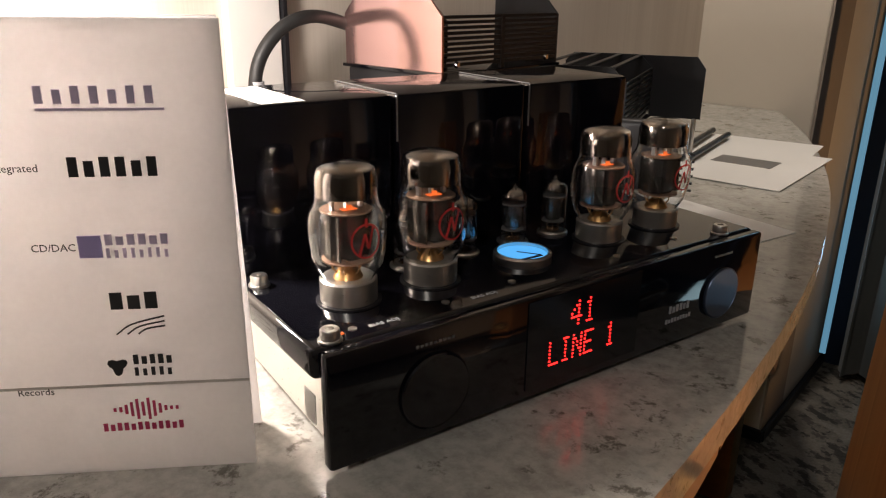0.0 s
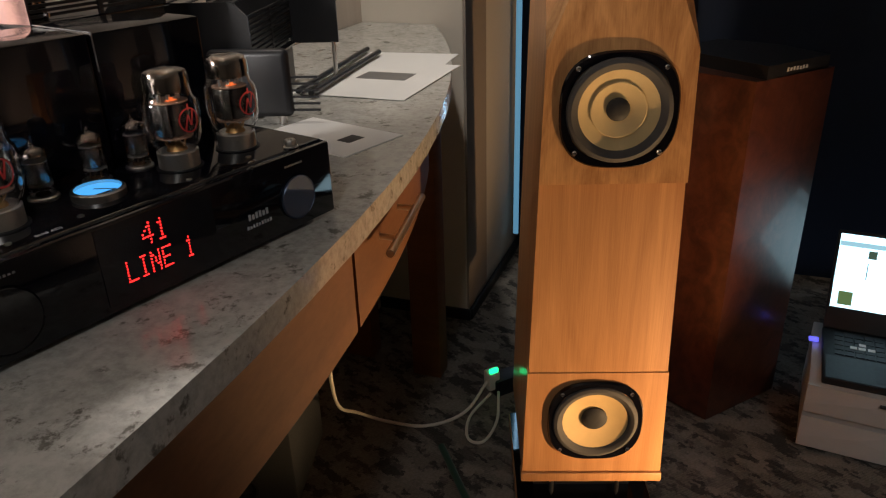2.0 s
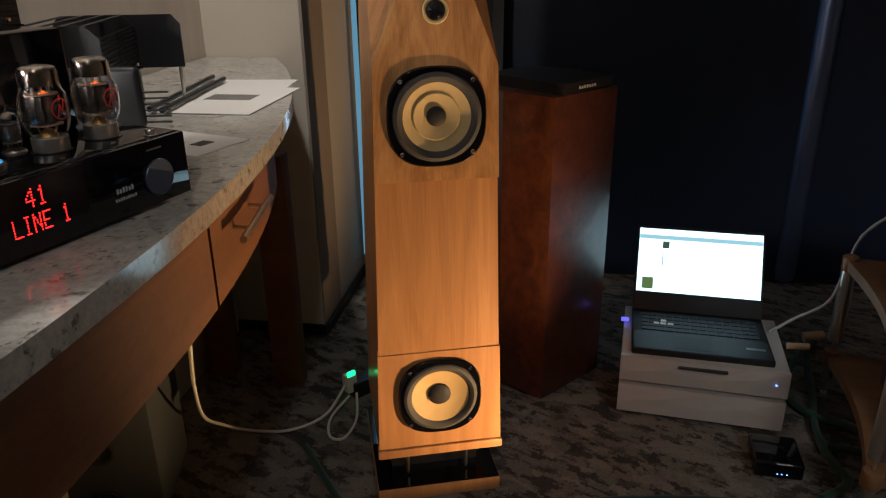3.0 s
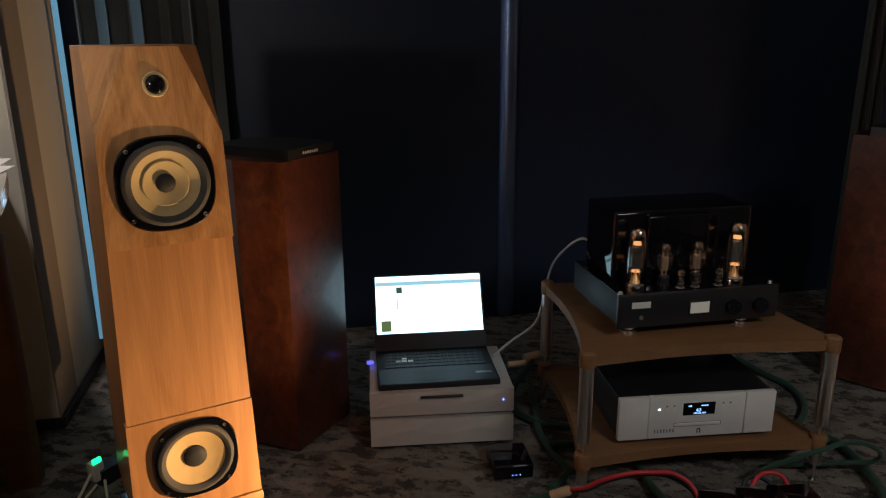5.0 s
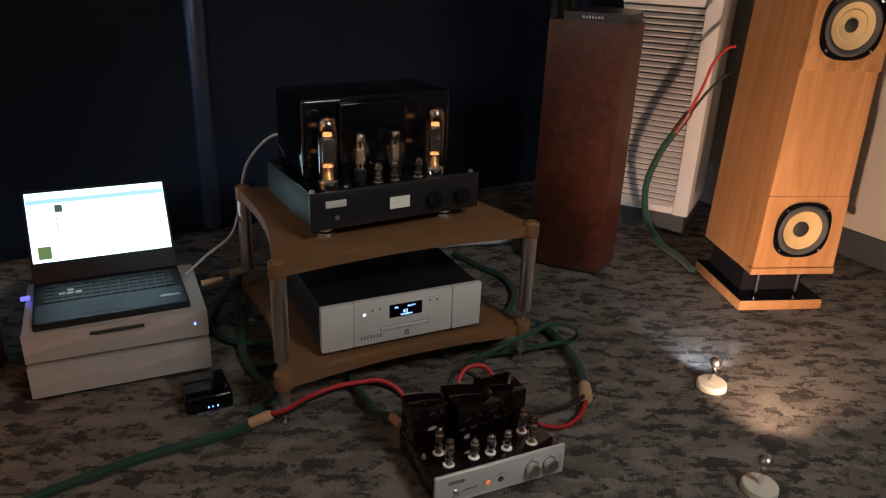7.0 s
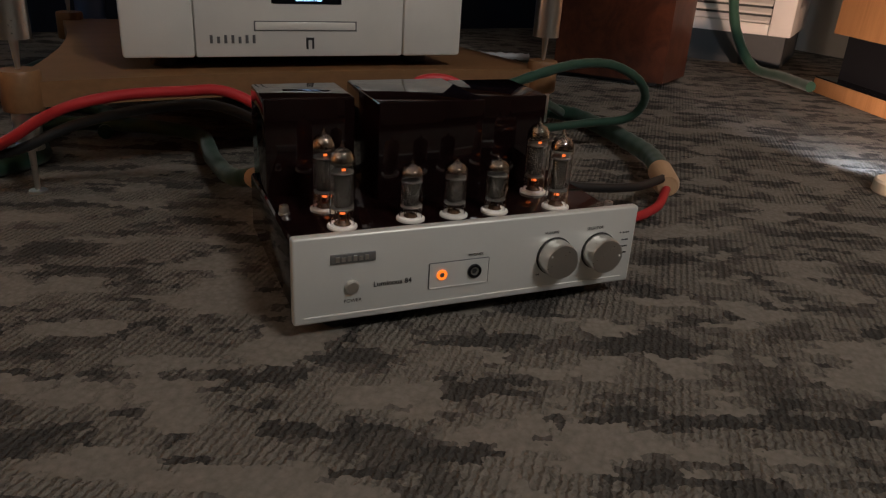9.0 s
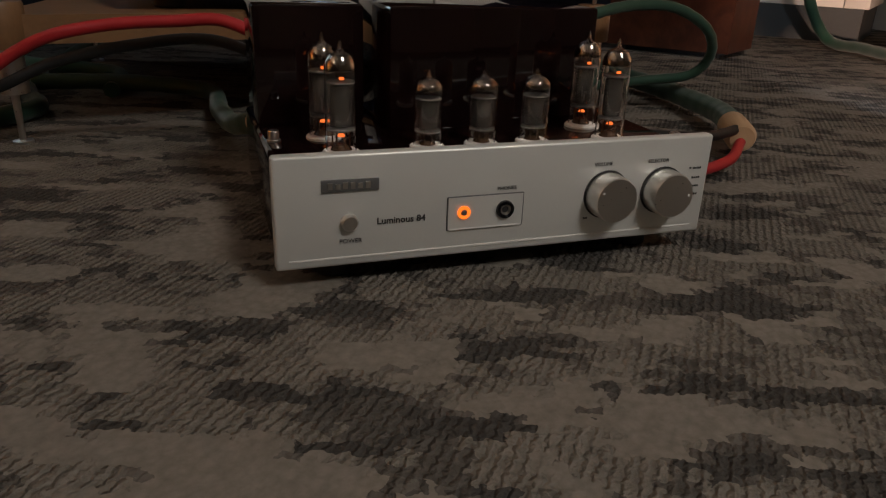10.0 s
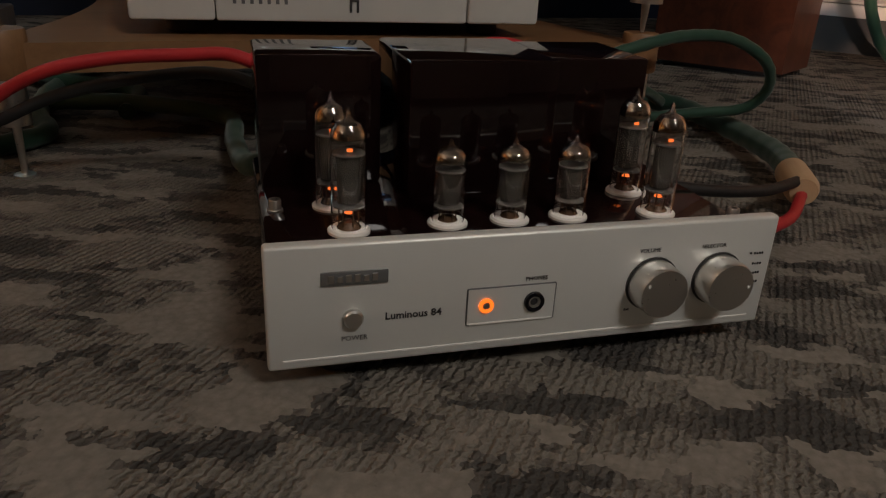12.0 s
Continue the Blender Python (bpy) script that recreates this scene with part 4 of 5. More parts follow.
def coke_valve(parent, x, y, z):
    v = part("shouldered_valve", lathe([(0, 0), (0.015, 0), (0.015, 0.026), (0.012, 0.028), (0, 0.028)], 26), M_SATIN, parent, "shouldered glass valve", pose(x, y, z))
    glass(shell([(0.012, 0.028), (0.015, 0.036), (0.0225, 0.060), (0.0240, 0.074), (0.0215, 0.086), (0.0135, 0.096), (0.0130, 0.110), (0.009, 0.117), (0.0004, 0.119)], 0.0008), v)
    part("plate", box(-0.009, 0.009, -0.006, 0.006, 0.042, 0.080, 0.002), M_BRONZE, v)
    part("stem", joined(*[rod(0.007 * math.cos(a), 0.007 * math.sin(a), 0.028, 0.092, 0.0008, 6) for a in (0.5, 2.1, 3.7, 5.2)]), M_GOLD, v)
    part("getter", lathe([(0.0122, 0.100), (0.0122, 0.110), (0.0085, 0.1155), (0.0004, 0.1175)], 24), M_GETTER, v)
    return v


for x in (0.068, 0.356):
    tall_valve(amp2, x, 0.055, 0.118)
for x in (0.158, 0.252):
    coke_valve(amp2, x, 0.070, 0.118)
for x in (0.192, 0.236, 0.302):
    small_valve(amp2, x, 0.040, 0.118, 0.055, 0.0105, False, False)
for x in (0.014, 0.446):
    bolt(amp2, x, 0.022, 0.118)

# ---- low stack with the laptop ----
BX = pose(1.456, 1.340, 0, 0, 0, -35.4)
for z0, z1, slot in ((0.014, 0.100, False), (0.112, 0.188, True)):
    u = thing("silver_component", "flat warm-silver hifi component with a sculpted front", "component", BX @ pose(0, 0, z0), "stacked silver components")
    h = z1 - z0
    part("case", box(0, 0.424, 0.010, 0.31, 0.002, h, 0.004), M_ALU, u)
    bm = bmesh.new()
    cols = [(0.0, -0.001), (0.12, -0.004), (0.22, -0.001), (0.33, -0.004), (0.424, -0.001)]
    lo = [bm.verts.new((x, 0.0, 0.002)) for x, y in cols]
    mi = [bm.verts.new((x, y, h * (0.62 if i % 2 else 0.35))) for i, (x, y) in enumerate(cols)]
    hi = [bm.verts.new((x, 0.0, h)) for x, y in cols]
    bl, bh = [bm.verts.new((x, 0.012, 0.002)) for x, y in cols], [bm.verts.new((x, 0.012, h)) for x, y in cols]
    for a, b in ((lo, mi), (mi, hi), (hi, bh), (bl, lo), (bh, bl)):
        for i in range(4):
            bm.faces.new((a[i], a[i + 1], b[i + 1], b[i]))
    fr = part("sculpted_front", bm, M_ALU, u, "faceted silver front", smooth=False)
    if slot:
        part("disc_slot", box(0.148, 0.272, -0.011, 0.002, h - 0.016, h - 0.012), M_INK, fr, "dark disc slot")
        part("indicator", lathe([(0, 0), (0.0022, 0), (0.0016, 0.001), (0, 0.0012)], 12), M_BLUE_LED, fr, "blue lamp", pose(0.392, -0.005, h * 0.55, 90, 0, 0))
    for x, y in ((0.04, 0.04), (0.38, 0.04), (0.04, 0.27), (0.38, 0.27)):
        part("foot", rod(x, y, -0.013, 0.003, 0.015, 20), M_RUBBER, u)

LAP = BX @ pose(0.026, 0.014, 0.188, 0, 0, 1.5)
laptop = thing("laptop", "open black laptop with a bright white screen on silver boxes", "laptop", LAP)
lb = part("base", box(0, 0.362, 0, 0.245, 0.0, 0.018, 0.004), M_LAPTOP, laptop)
part("palm_rest", box(0.006, 0.356, 0.004, 0.105, 0.0182, 0.0188), M_LAPTOP, lb)
part("touchpad", box(0.11, 0.21, 0.018, 0.088, 0.0190, 0.0194), M_KEY, lb)
for r in range(5):
    for c in range(14):
        part("key", box(0.026 + c * 0.0225, 0.026 + c * 0.0225 + 0.019, 0.115 + r * 0.0225, 0.115 + r * 0.0225 + 0.019, 0.018, 0.0200), M_KEY, lb, smooth=False)
for x0, x1, y0 in ((0.060, 0.075, 0.150), (0.078, 0.094, 0.150), (0.098, 0.114, 0.150), (0.080, 0.095, 0.168)):
    part("sticker", box(x0, x1, y0, y0 + 0.012, 0.0206, 0.0212), M_PAPER, lb, "small white key label", smooth=False)
part("sticker", box(0.296, 0.345, 0.050, 0.062, 0.0190, 0.0194), M_BADGE, lb, "grey maker's sticker")
lid = part("lid", box(0, 0.362, -0.004, 0.004, 0.0, 0.254, 0.003), M_LAPTOP, laptop, "", pose(0, 0.240, 0.018, -30, 0, 0))
scn = part("screen", box(0.007, 0.355, -0.0055, -0.0042, 0.056, 0.245), glow("screen_light", (0.66, 0.93, 1.0), 2.0), lid, "bright white screen page")
part("toolbar", box(0.008, 0.354, -0.0062, -0.0056, 0.214, 0.226), glow("screen_toolbar", (0.45, 0.74, 0.82), 0.8), scn, "pale blue toolbar")
part("picture", box(0.075, 0.094, -0.0062, -0.0056, 0.188, 0.208), glow("screen_picture", (0.10, 0.16, 0.10), 0.5), scn, "small dark cover picture")
part("picture", box(0.022, 0.054, -0.0062, -0.0056, 0.064, 0.098), glow("screen_picture_green", (0.16, 0.25, 0.08), 0.6), scn, "small green cover picture")
part("page_line", box(0.076, 0.078, -0.0062, -0.0056, 0.135, 0.176), glow("screen_line", (0.1, 0.25, 0.28), 0.5), scn)
part("usb_stick", box(-0.030, -0.008, 0.175, 0.190, 0.006, 0.014, 0.002), glow("usb_blue", (0.16, 0.14, 1.0), 1.2), laptop, "glowing blue usb stick")

router = thing("network_box", "small black network box with blue lamps on the carpet", "network box", pose(1.620, 0.990, 0, 0, 0, -33))
rb = part("case", box(0.0, 0.112, 0.0, 0.120, 0.004, 0.048, 0.007, 3), M_GLOSS, router)
for x in (0.052, 0.062, 0.074):
    part("indicator", lathe([(0, 0), (0.0018, 0), (0.0014, 0.0008), (0, 0.0010)], 8), M_BLUE_LED, rb, "blue lamp", pose(x, 0.0, 0.018, 90, 0, 0))
part("foot", box(0.01, 0.08, 0.015, 0.085, 0.0, 0.005), M_RUBBER, router)

# ---- small amplifier on the carpet ----
LUM = pose(1.663, 0.321, 0, 0, 0, -35.2)
lum = thing("small_valve_amplifier", "small silver-fronted valve amplifier standing on the carpet", "amplifier", LUM)
lf = part("faceplate", box(0.0, 0.309, 0.0, 0.009, 0.016, 0.089, 0.0022, 3), M_SILVER, lum, "satin silver front plate")
part("groove", box(0.008, 0.300, -0.0005, 0.001, 0.0213, 0.0224), M_WHITE, lf, "bright engraved line")
part("chassis", box(0.003, 0.306, 0.009, 0.208, 0.018, 0.076, 0.003), M_WINE, lum)
for x0, x1, y0, z1 in ((0.006, 0.087, 0.135, 0.163), (0.098, 0.199, 0.100, 0.165), (0.203, 0.276, 0.122, 0.163)):
    part("transformer_cover", box(x0, x1, y0, 0.203, 0.076, z1, 0.0022), M_WINE, lum)
for x in (0.0515, 0.2525):
    small_valve(lum, x, 0.048, 0.076, 0.073, 0.0104, True, True, "output_valve")
    small_valve(lum, x - 0.004 if x < 0.1 else x, 0.091, 0.076, 0.073, 0.0104, True, True, "output_valve")
for x in (0.1120, 0.1520, 0.1915):
    small_valve(lum, x, 0.051, 0.076, 0.053, 0.0102, False, True)
bolt(lum, 0.012, 0.088, 0.076, 0.004)
bolt(lum, 0.298, 0.030, 0.076, 0.004)
part("cover_button", rod(0.012, 0.150, 0.076, 0.086, 0.005, 16), M_RUBBER, lum)
bd = part("badge", box(0.029, 0.065, -0.0012, 0.0005, 0.0655, 0.0735, 0.0005), M_BADGE, lf, "grey maker's badge")
bars(bd, 0.033, 0.061, 0.0675, 0.0042, 6, M_STEEL, -0.0018, label="raised silver letters")
pb = part("power_button", lathe([(0, 0), (0.0055, 0), (0.0055, 0.003), (0.0045, 0.0042), (0, 0.0044)], 26), M_STEEL, lf, "round silver push button", pose(0.046, 0, 0.0455, 90, 0, 0))
words("print", "POWER", 0.0042, M_INK, lf, pose(0.0395, -0.0004, 0.0315), thick=0.0001)
words("print", "Luminous 84", 0.0062, M_INK, lf, pose(0.0635, -0.0004, 0.0425), thick=0.0001, heavy=0.0001)
words("print", "PHONES", 0.0036, M_INK, lf, pose(0.1445, -0.0004, 0.0592), thick=0.0001)
words("print", "VOLUME", 0.0036, M_INK, lf, pose(0.2150, -0.0004, 0.0712), thick=0.0001)
words("print", "SELECTOR", 0.0036, M_INK, lf, pose(0.2570, -0.0004, 0.0712), thick=0.0001)
plate = part("recessed_plate", box(0.110, 0.164, -0.0006, 0.0005, 0.0335, 0.0570, 0.001), M_BADGE, lf, "shallow recessed grey plate")
part("recess_floor", box(0.1108, 0.1632, -0.0010, -0.0004, 0.0343, 0.0562), M_SILVER, plate)
part("recess_edge", box(0.112, 0.162, -0.0013, -0.0008, 0.0341, 0.0350), M_WHITE, plate)
part("indicator_ring", lathe([(0.0024, 0.001), (0.0044, 0.001), (0.0044, 0.0022), (0.0024, 0.0022)], 30), M_AMBER, plate, "glowing amber ring", pose(0.1215, 0, 0.0460, 90, 0, 0))
part("indicator_core", lathe([(0, 0.001), (0.0022, 0.001), (0.0018, 0.0024), (0, 0.0028)], 20), M_BADGE, plate, "", pose(0.1215, 0, 0.0460, 90, 0, 0))
jk = part("headphone_socket", lathe([(0.0034, 0.001), (0.0062, 0.001), (0.0060, 0.0028), (0.0048, 0.0034), (0.0036, 0.0026)], 30), M_GLOSS, plate, "black headphone socket", pose(0.1505, 0, 0.0460, 90, 0, 0))
part("socket_sleeve", lathe([(0.0024, 0.0012), (0.0036, 0.0012), (0.0036, 0.0022), (0.0024, 0.0018)], 24), M_STEEL, jk)
part("socket_hole", lathe([(0, 0.0011), (0.0024, 0.0011), (0, 0.0012)], 20), M_INK, jk)
for x in (0.2265, 0.2715):
    part("knob_skirt", lathe([(0, 0.0), (0.0172, 0.0), (0.0172, 0.0008), (0, 0.0008)], 40), M_INK, lf, "", pose(x, 0, 0.0505, 90, 0, 0))
    k = knob(lf, x, 0.0505, 0.0162, 0.015, M_STEEL, -0.0006, "turned silver knob")
    part("pointer", rod(-0.011 if x < 0.25 else 0.012, 0.006 if x < 0.25 else 0.0, 0.0150, 0.0156, 0.0009, 8), M_WHITE, k)
for kz in (0.0645, 0.0575, 0.0512, 0.0450):
    bars(lf, 0.2955, 0.3025, kz, 0.0014, 4, M_INK, -0.0004)
part("marker_dot", rod(0, 0, 0, 0.0005, 0.0007, 8), M_INK, lf, "", pose(0.2928, -0.0002, 0.0655, 90, 0, 0))
bars(lf, 0.2105, 0.2140, 0.0335, 0.0014, 3, M_INK, -0.0004)
for x, y in ((0.04, 0.03), (0.27, 0.03), (0.04, 0.18), (0.27, 0.18)):
    part("foot", rod(x, y, 0.0, 0.019, 0.012, 20, 0.002), M_RUBBER, lum)

# ---- air conditioner by the window ----
ac = thing("air_conditioner", "tall white air conditioning panel with horizontal louvres", "air conditioner", pose(3.556, 0.80, 0, 0, 0, -87.6))
part("kick", box(0.20, 0.512, 0.012, 0.36, 0.0, 0.085), M_GREY, ac, "dark grey kick board")
part("panel", box(0.465, 0.524, 0.0, 0.36, 0.085, 2.59, 0.003), M_WHITE, ac)
part("panel", box(0.155, 0.463, 0.010, 0.36, 0.085, 0.115, 0.002), M_WHITE, ac)
part("panel", box(0.155, 0.463, 0.0, 0.36, 0.895, 2.59, 0.003), M_WHITE, ac)
part("backing", box(0.155, 0.463, 0.030, 0.36, 0.115, 0.895), M_GREY, ac)
for k in range(34):
    part("louvre", moved(box(0.16, 0.462, -0.010, 0.010, -0.0035, 0.0035, 0.001, 1), pose(0, 0.016, 0.125 + k * 0.0228, 35, 0, 0)), M_WHITE, ac, smooth=False)

# ---- folded card with printed marks ----
card = thing("brand_card", "off-white folded card with printed coloured marks standing on the counter", "card", pose(0.083, 0.533, TOP, 0, 0, 17.6))
part("front_sheet", box(-0.24, 0.0, 0.0, 0.0012, 0.0, 0.262), M_CARD, card, smooth=False)
part("back_sheet", moved(box(-0.238, -0.002, 0.0, 0.0012, 0.0, 0.266), pose(0, 0.045, 0, 8.5, 0, 0)), M_CARD, card, smooth=False)
part("crease", box(-0.24, 0.0, -0.0005, 0.0, 0.0575, 0.0590), M_CREASE, card, "soft horizontal crease")
bars(card, -0.094, -0.031, 0.2200, 0.0090, 7, M_LILAC, label="lilac spaced mark", fill=0.45)
part("underline", box(-0.094, -0.031, -0.0008, 0.0, 0.2165, 0.2178), M_LILAC, card)
bars(card, -0.083, -0.035, 0.1820, 0.0105, 6, M_INK, label="black bold mark", fill=0.6)
part("emblem", box(-0.084, -0.072, -0.0008, 0.0, 0.1370, 0.1495), M_PURPLE, card, "purple square emblem")
bars(card, -0.070, -0.035, 0.1440, 0.0060, 6, M_LILAC, fill=0.65)
bars(card, -0.070, -0.035, 0.1365, 0.0055, 8, M_LILAC, fill=0.4)
bars(card, -0.072, -0.044, 0.1060, 0.0100, 3, M_INK, fill=0.7)
for k in range(3):
    part("swoosh", sweep([(-0.071 + k * 0.006, -0.0002, 0.0905), (-0.062 + k * 0.004, -0.0002, 0.0965 - k * 0.0015), (-0.044, -0.0002, 0.1010 - k * 0.003)], 0.0005, 6, 5), M_INK, card, "thin black arc")
part("emblem", lathe([(0, 0), (0.0058, 0), (0.0058, 0.0008), (0, 0.0008)], 20, squash=lambda a: 0.8 + 0.25 * math.sin(3 * a)), M_INK, card, "small black crest", pose(-0.073, 0.0, 0.0705, 90, 0, 0))
bars(card, -0.064, -0.041, 0.0715, 0.0058, 5, M_INK, fill=0.6)
bars(card, -0.064, -0.041, 0.0640, 0.0052, 5, M_INK, fill=0.45)
for k, hh in enumerate((0.002, 0.003, 0.006, 0.009, 0.013, 0.009, 0.014, 0.010, 0.006, 0.003, 0.002, 0.002)):
    part("emblem_bar", box(-0.079 + k * 0.0032, -0.0775 + k * 0.0032, -0.0008, 0.0, 0.0420 - hh / 2, 0.0420 + hh / 2), M_PINK_INK, card)
bars(card, -0.086, -0.039, 0.0280, 0.0050, 12, M_PINK_INK, fill=0.6)
for text, x, z in (("Integrated", -0.1225, 0.1850), ("CD/DAC", -0.1085, 0.1410), ("Records", -0.1300, 0.0540)):
    words("print", text, 0.0060, M_INK, card, pose(x, -0.0004, z), thick=0.0001)
for x0, x1, z in ((-0.150, -0.136, 0.0690), (-0.150, -0.118, 0.2260)):
    bars(card, x0, x1, z, 0.0042, max(4, int((x1 - x0) / 0.004)), M_INK, fill=0.55)

# ---- caged amplifiers behind ----
def cage(name, label, m, w, d, h, base, end_mat, end_label):
    """A caged amplifier: w along its slotted side, d along its end plate."""
    a = thing(name, label, "amplifier", m, "caged power amplifiers")
    part("chassis", box(0.0, w, 0.0, d, 0.006, base, 0.003), M_SATIN, a)
    part("deck", box(-0.006, w + 0.006, -0.004, d + 0.004, base, base + 0.004, 0.001), M_GLOSS, a)
    c = 0.022
    prof = [(0.0, base + 0.004), (d, base + 0.004), (d, base + h - c), (d - c, base + h), (c, base + h), (0.0, base + h - c)]
    turn = Matrix(((0, 0, 1, 0), (1, 0, 0, 0), (0, 1, 0, 0), (0, 0, 0, 1)))
    part("end_plate", moved(prism(prof, -0.003, 0.0), turn), end_mat, a, end_label, smooth=False)
    half = [(0.0, base + 0.004), (d * 0.62, base + 0.004), (d * 0.62, base + h), (c, base + h), (0.0, base + h - c)]
    part("end_plate", moved(prism(half, w, w + 0.004), turn), M_SATIN, a, "black end plate", smooth=False)
    for y in (0.0, d):
        part("rib", box(w * 0.47, w * 0.50, y - 0.001, y + 0.003, base + 0.004, base + h - c), M_SATIN, a, smooth=False)
    n = 10
    for k in range(n):
        z = base + 0.010 + (h - c - 0.012) * k / (n - 1)
        part("slat", box(0.0, w, 0.0, 0.002, z, z + 0.0035), M_SATIN, a, smooth=False)
    for k in range(4):
        y = c + (d - 2 * c) * k / 3
        part("slat", box(0.0, w, y - 0.004, y + 0.004, base + h - 0.002, base + h), M_SATIN, a, smooth=False)
    part("inner_valve", lathe([(0, 0), (0.02, 0), (0.022, 0.01), (0.022, h * 0.6), (0.012, h * 0.75), (0, h * 0.78)], 20, w * 0.3, d * 0.5, base + 0.004), M_GETTER, a)
    for sx in (0.02, w - 0.02):
        part("screw", lathe([(0, 0), (0.004, 0), (0.003, 0.003), (0, 0.0035)], 12), M_CHROME, a, "", pose(sx, 0.0, base + 0.012, 90, 0, 0))
    return a


cage("caged_amplifier", "black caged amplifier with a pink copper end plate", pose(0.108, 0.992, TOP, 0, 0, 57), 0.205, 0.165, 0.085, 0.185, M_COPPER, "pink copper end plate")
far_cage = cage("caged_amplifier", "black caged amplifier with slotted sides on the worktop", pose(0.318, 1.262, TOP, 0, 0, 78), 0.245, 0.15, 0.105, 0.070, M_SATIN, "black end plate")
part("back_plate", moved(prism([(-0.085, 0.072), (0.152, 0.072), (0.152, 0.160), (0.138, 0.174), (-0.070, 0.174), (-0.085, 0.155)], 0.250, 0.256), Matrix(((0, 0, 1, 0), (1, 0, 0, 0), (0, 1, 0, 0), (0, 0, 0, 1)))), M_SATIN, far_cage, "wide black back plate", smooth=False)
for y in (-0.075, 0.14):
    part("leg", rod(0.253, y, 0.0, 0.073, 0.004, 12), M_STEEL, far_cage)
small = thing("small_black_amplifier", "low black rounded box with a slotted side on the worktop", "amplifier", pose(0.250, 1.232, TOP, 0, 0, -14))
part("case", box(0.0, 0.124, 0.0, 0.022, 0.010, 0.112, 0.010, 4), M_SATIN, small)
for k in range(6):
    part("slat", box(0.120, 0.165, 0.010, 0.014, 0.018 + 0.010 * k, 0.021 + 0.010 * k), M_SATIN, small, smooth=False)
for x in (0.02, 0.105):
    part("foot", rod(x, 0.011, 0.0, 0.013, 0.006, 14), M_STEEL, small)

tagged(part("paper_sheet", moved(box(-0.105, 0.105, -0.20, 0.20, 0.0, 0.0012), pose(0.535, 1.545, TOP, 0, 0, -24)), M_PAPER), "white printed paper sheet lying on the worktop", "paper")
sheet = tagged(part("printed_sheet", moved(box(-0.105, 0.105, -0.148, 0.148, 0.0, 0.0010), pose(0.530, 1.480, TOP + 0.0014, 0, 0, -29)), M_PAPER), "white sheet with a grey printed picture on top", "paper")
part("picture", box(-0.055, 0.045, -0.035, 0.025, 0.0, 0.0004), M_BADGE, sheet, "grey printed picture", pose(0.545, 1.50, TOP + 0.0026, 0, 0, -29))
leaf = tagged(part("leaflet", moved(box(-0.092, 0.092, -0.060, 0.060, 0.0, 0.0012), pose(0.420, 1.125, TOP, 0, 0, 134)), M_PAPER), "folded white leaflet with a small dark print", "paper")
part("picture", box(-0.012, 0.012, -0.016, 0.016, 0.0, 0.0004), M_INK, leaf, "small dark print", pose(0.452, 1.098, TOP + 0.0014, 0, 0, 134))
for dy in (0.0, 0.022):
    tagged(part("black_rod", sweep([(0.375 + dy, 1.375 - dy, TOP + 0.012), (0.52 + dy, 1.76 - dy * 2, TOP + 0.010)], 0.0055, 10, 1), M_SATIN), "thin black metal rod lying across the papers", "rod", "black rods")

cord = thing("mains_cable", "thick black mains cable arching behind the amplifiers", "cable", pose(0, 0, 0))
part("lead", sweep([(-0.112, 0.985, 0.93), (-0.110, 0.980, 1.02), (-0.106, 0.978, 1.100), (-0.084, 0.995, 1.144), (-0.056, 1.025, 1.160), (-0.034, 1.085, 1.150), (-0.004, 1.122, 1.130)], 0.0078), M_BLACKC, cord)
part("sleeve", sweep([(-0.1115, 0.984, 0.98), (-0.110, 0.980, 1.02), (-0.1065, 0.978, 1.090)], 0.0088), M_INK_PALE, cord, "grey printed cable sleeve")

# ---- under the counter ----
grey_spk = thing("grey_loudspeaker", "small grey loudspeaker standing under the sideboard", "loudspeaker", pose(-0.02, 1.445, 0, 0, 0, -13.4))
part("cabinet", box(0.0, 0.305, 0.0, 0.25, 0.0, 0.40, 0.006), M_GREY, grey_spk)
for z, r in ((0.185, 0.035), (0.045, 0.035), (0.31, 0.03)):
    part("driver", lathe([(r, 0.0), (r, 0.004), (r * 0.85, 0.006), (r * 0.7, 0.002), (r * 0.3, -0.004), (0, -0.002)], 30), M_RUBBER, grey_spk, "black driver", pose(0.185, 0.0, z, 90, 0, 0))
strip = thing("power_plug", "white plug with a green light in a black socket strip", "plug", pose(0.80, 1.70, 0, 0, 0, 20))
part("socket_strip", box(-0.01, 0.14, -0.025, 0.025, 0.0, 0.05, 0.004), M_SATIN, strip)
part("plug", box(-0.028, 0.006, -0.016, 0.016, 0.020, 0.075, 0.005), M_IVORY, strip)
part("lamp", box(-0.026, 0.000, -0.0175, -0.008, 0.076, 0.090, 0.003), M_GREEN_LED, strip, "green light")
wc = thing("white_cable", "thin white charging cable hanging from the sideboard to the floor", "cable", pose(0, 0, 0))
part("lead", sweep([(0.385, 1.18, 0.70), (0.385, 1.23, 0.52), (0.378, 1.35, 0.34), (0.385, 1.50, 0.16), (0.425, 1.63, 0.04), (0.50, 1.62, 0.008), (0.597, 1.587, 0.006), (0.70, 1.62, 0.008), (0.775, 1.69, 0.045)], 0.0042, 8), M_IVORY, wc)
part("lead", sweep([(0.80, 1.66, 0.03), (0.775, 1.57, 0.008), (0.725, 1.50, 0.006), (0.690, 1.52, 0.006), (0.71, 1.60, 0.007), (0.78, 1.67, 0.02)], 0.0038, 8), M_IVORY, wc)
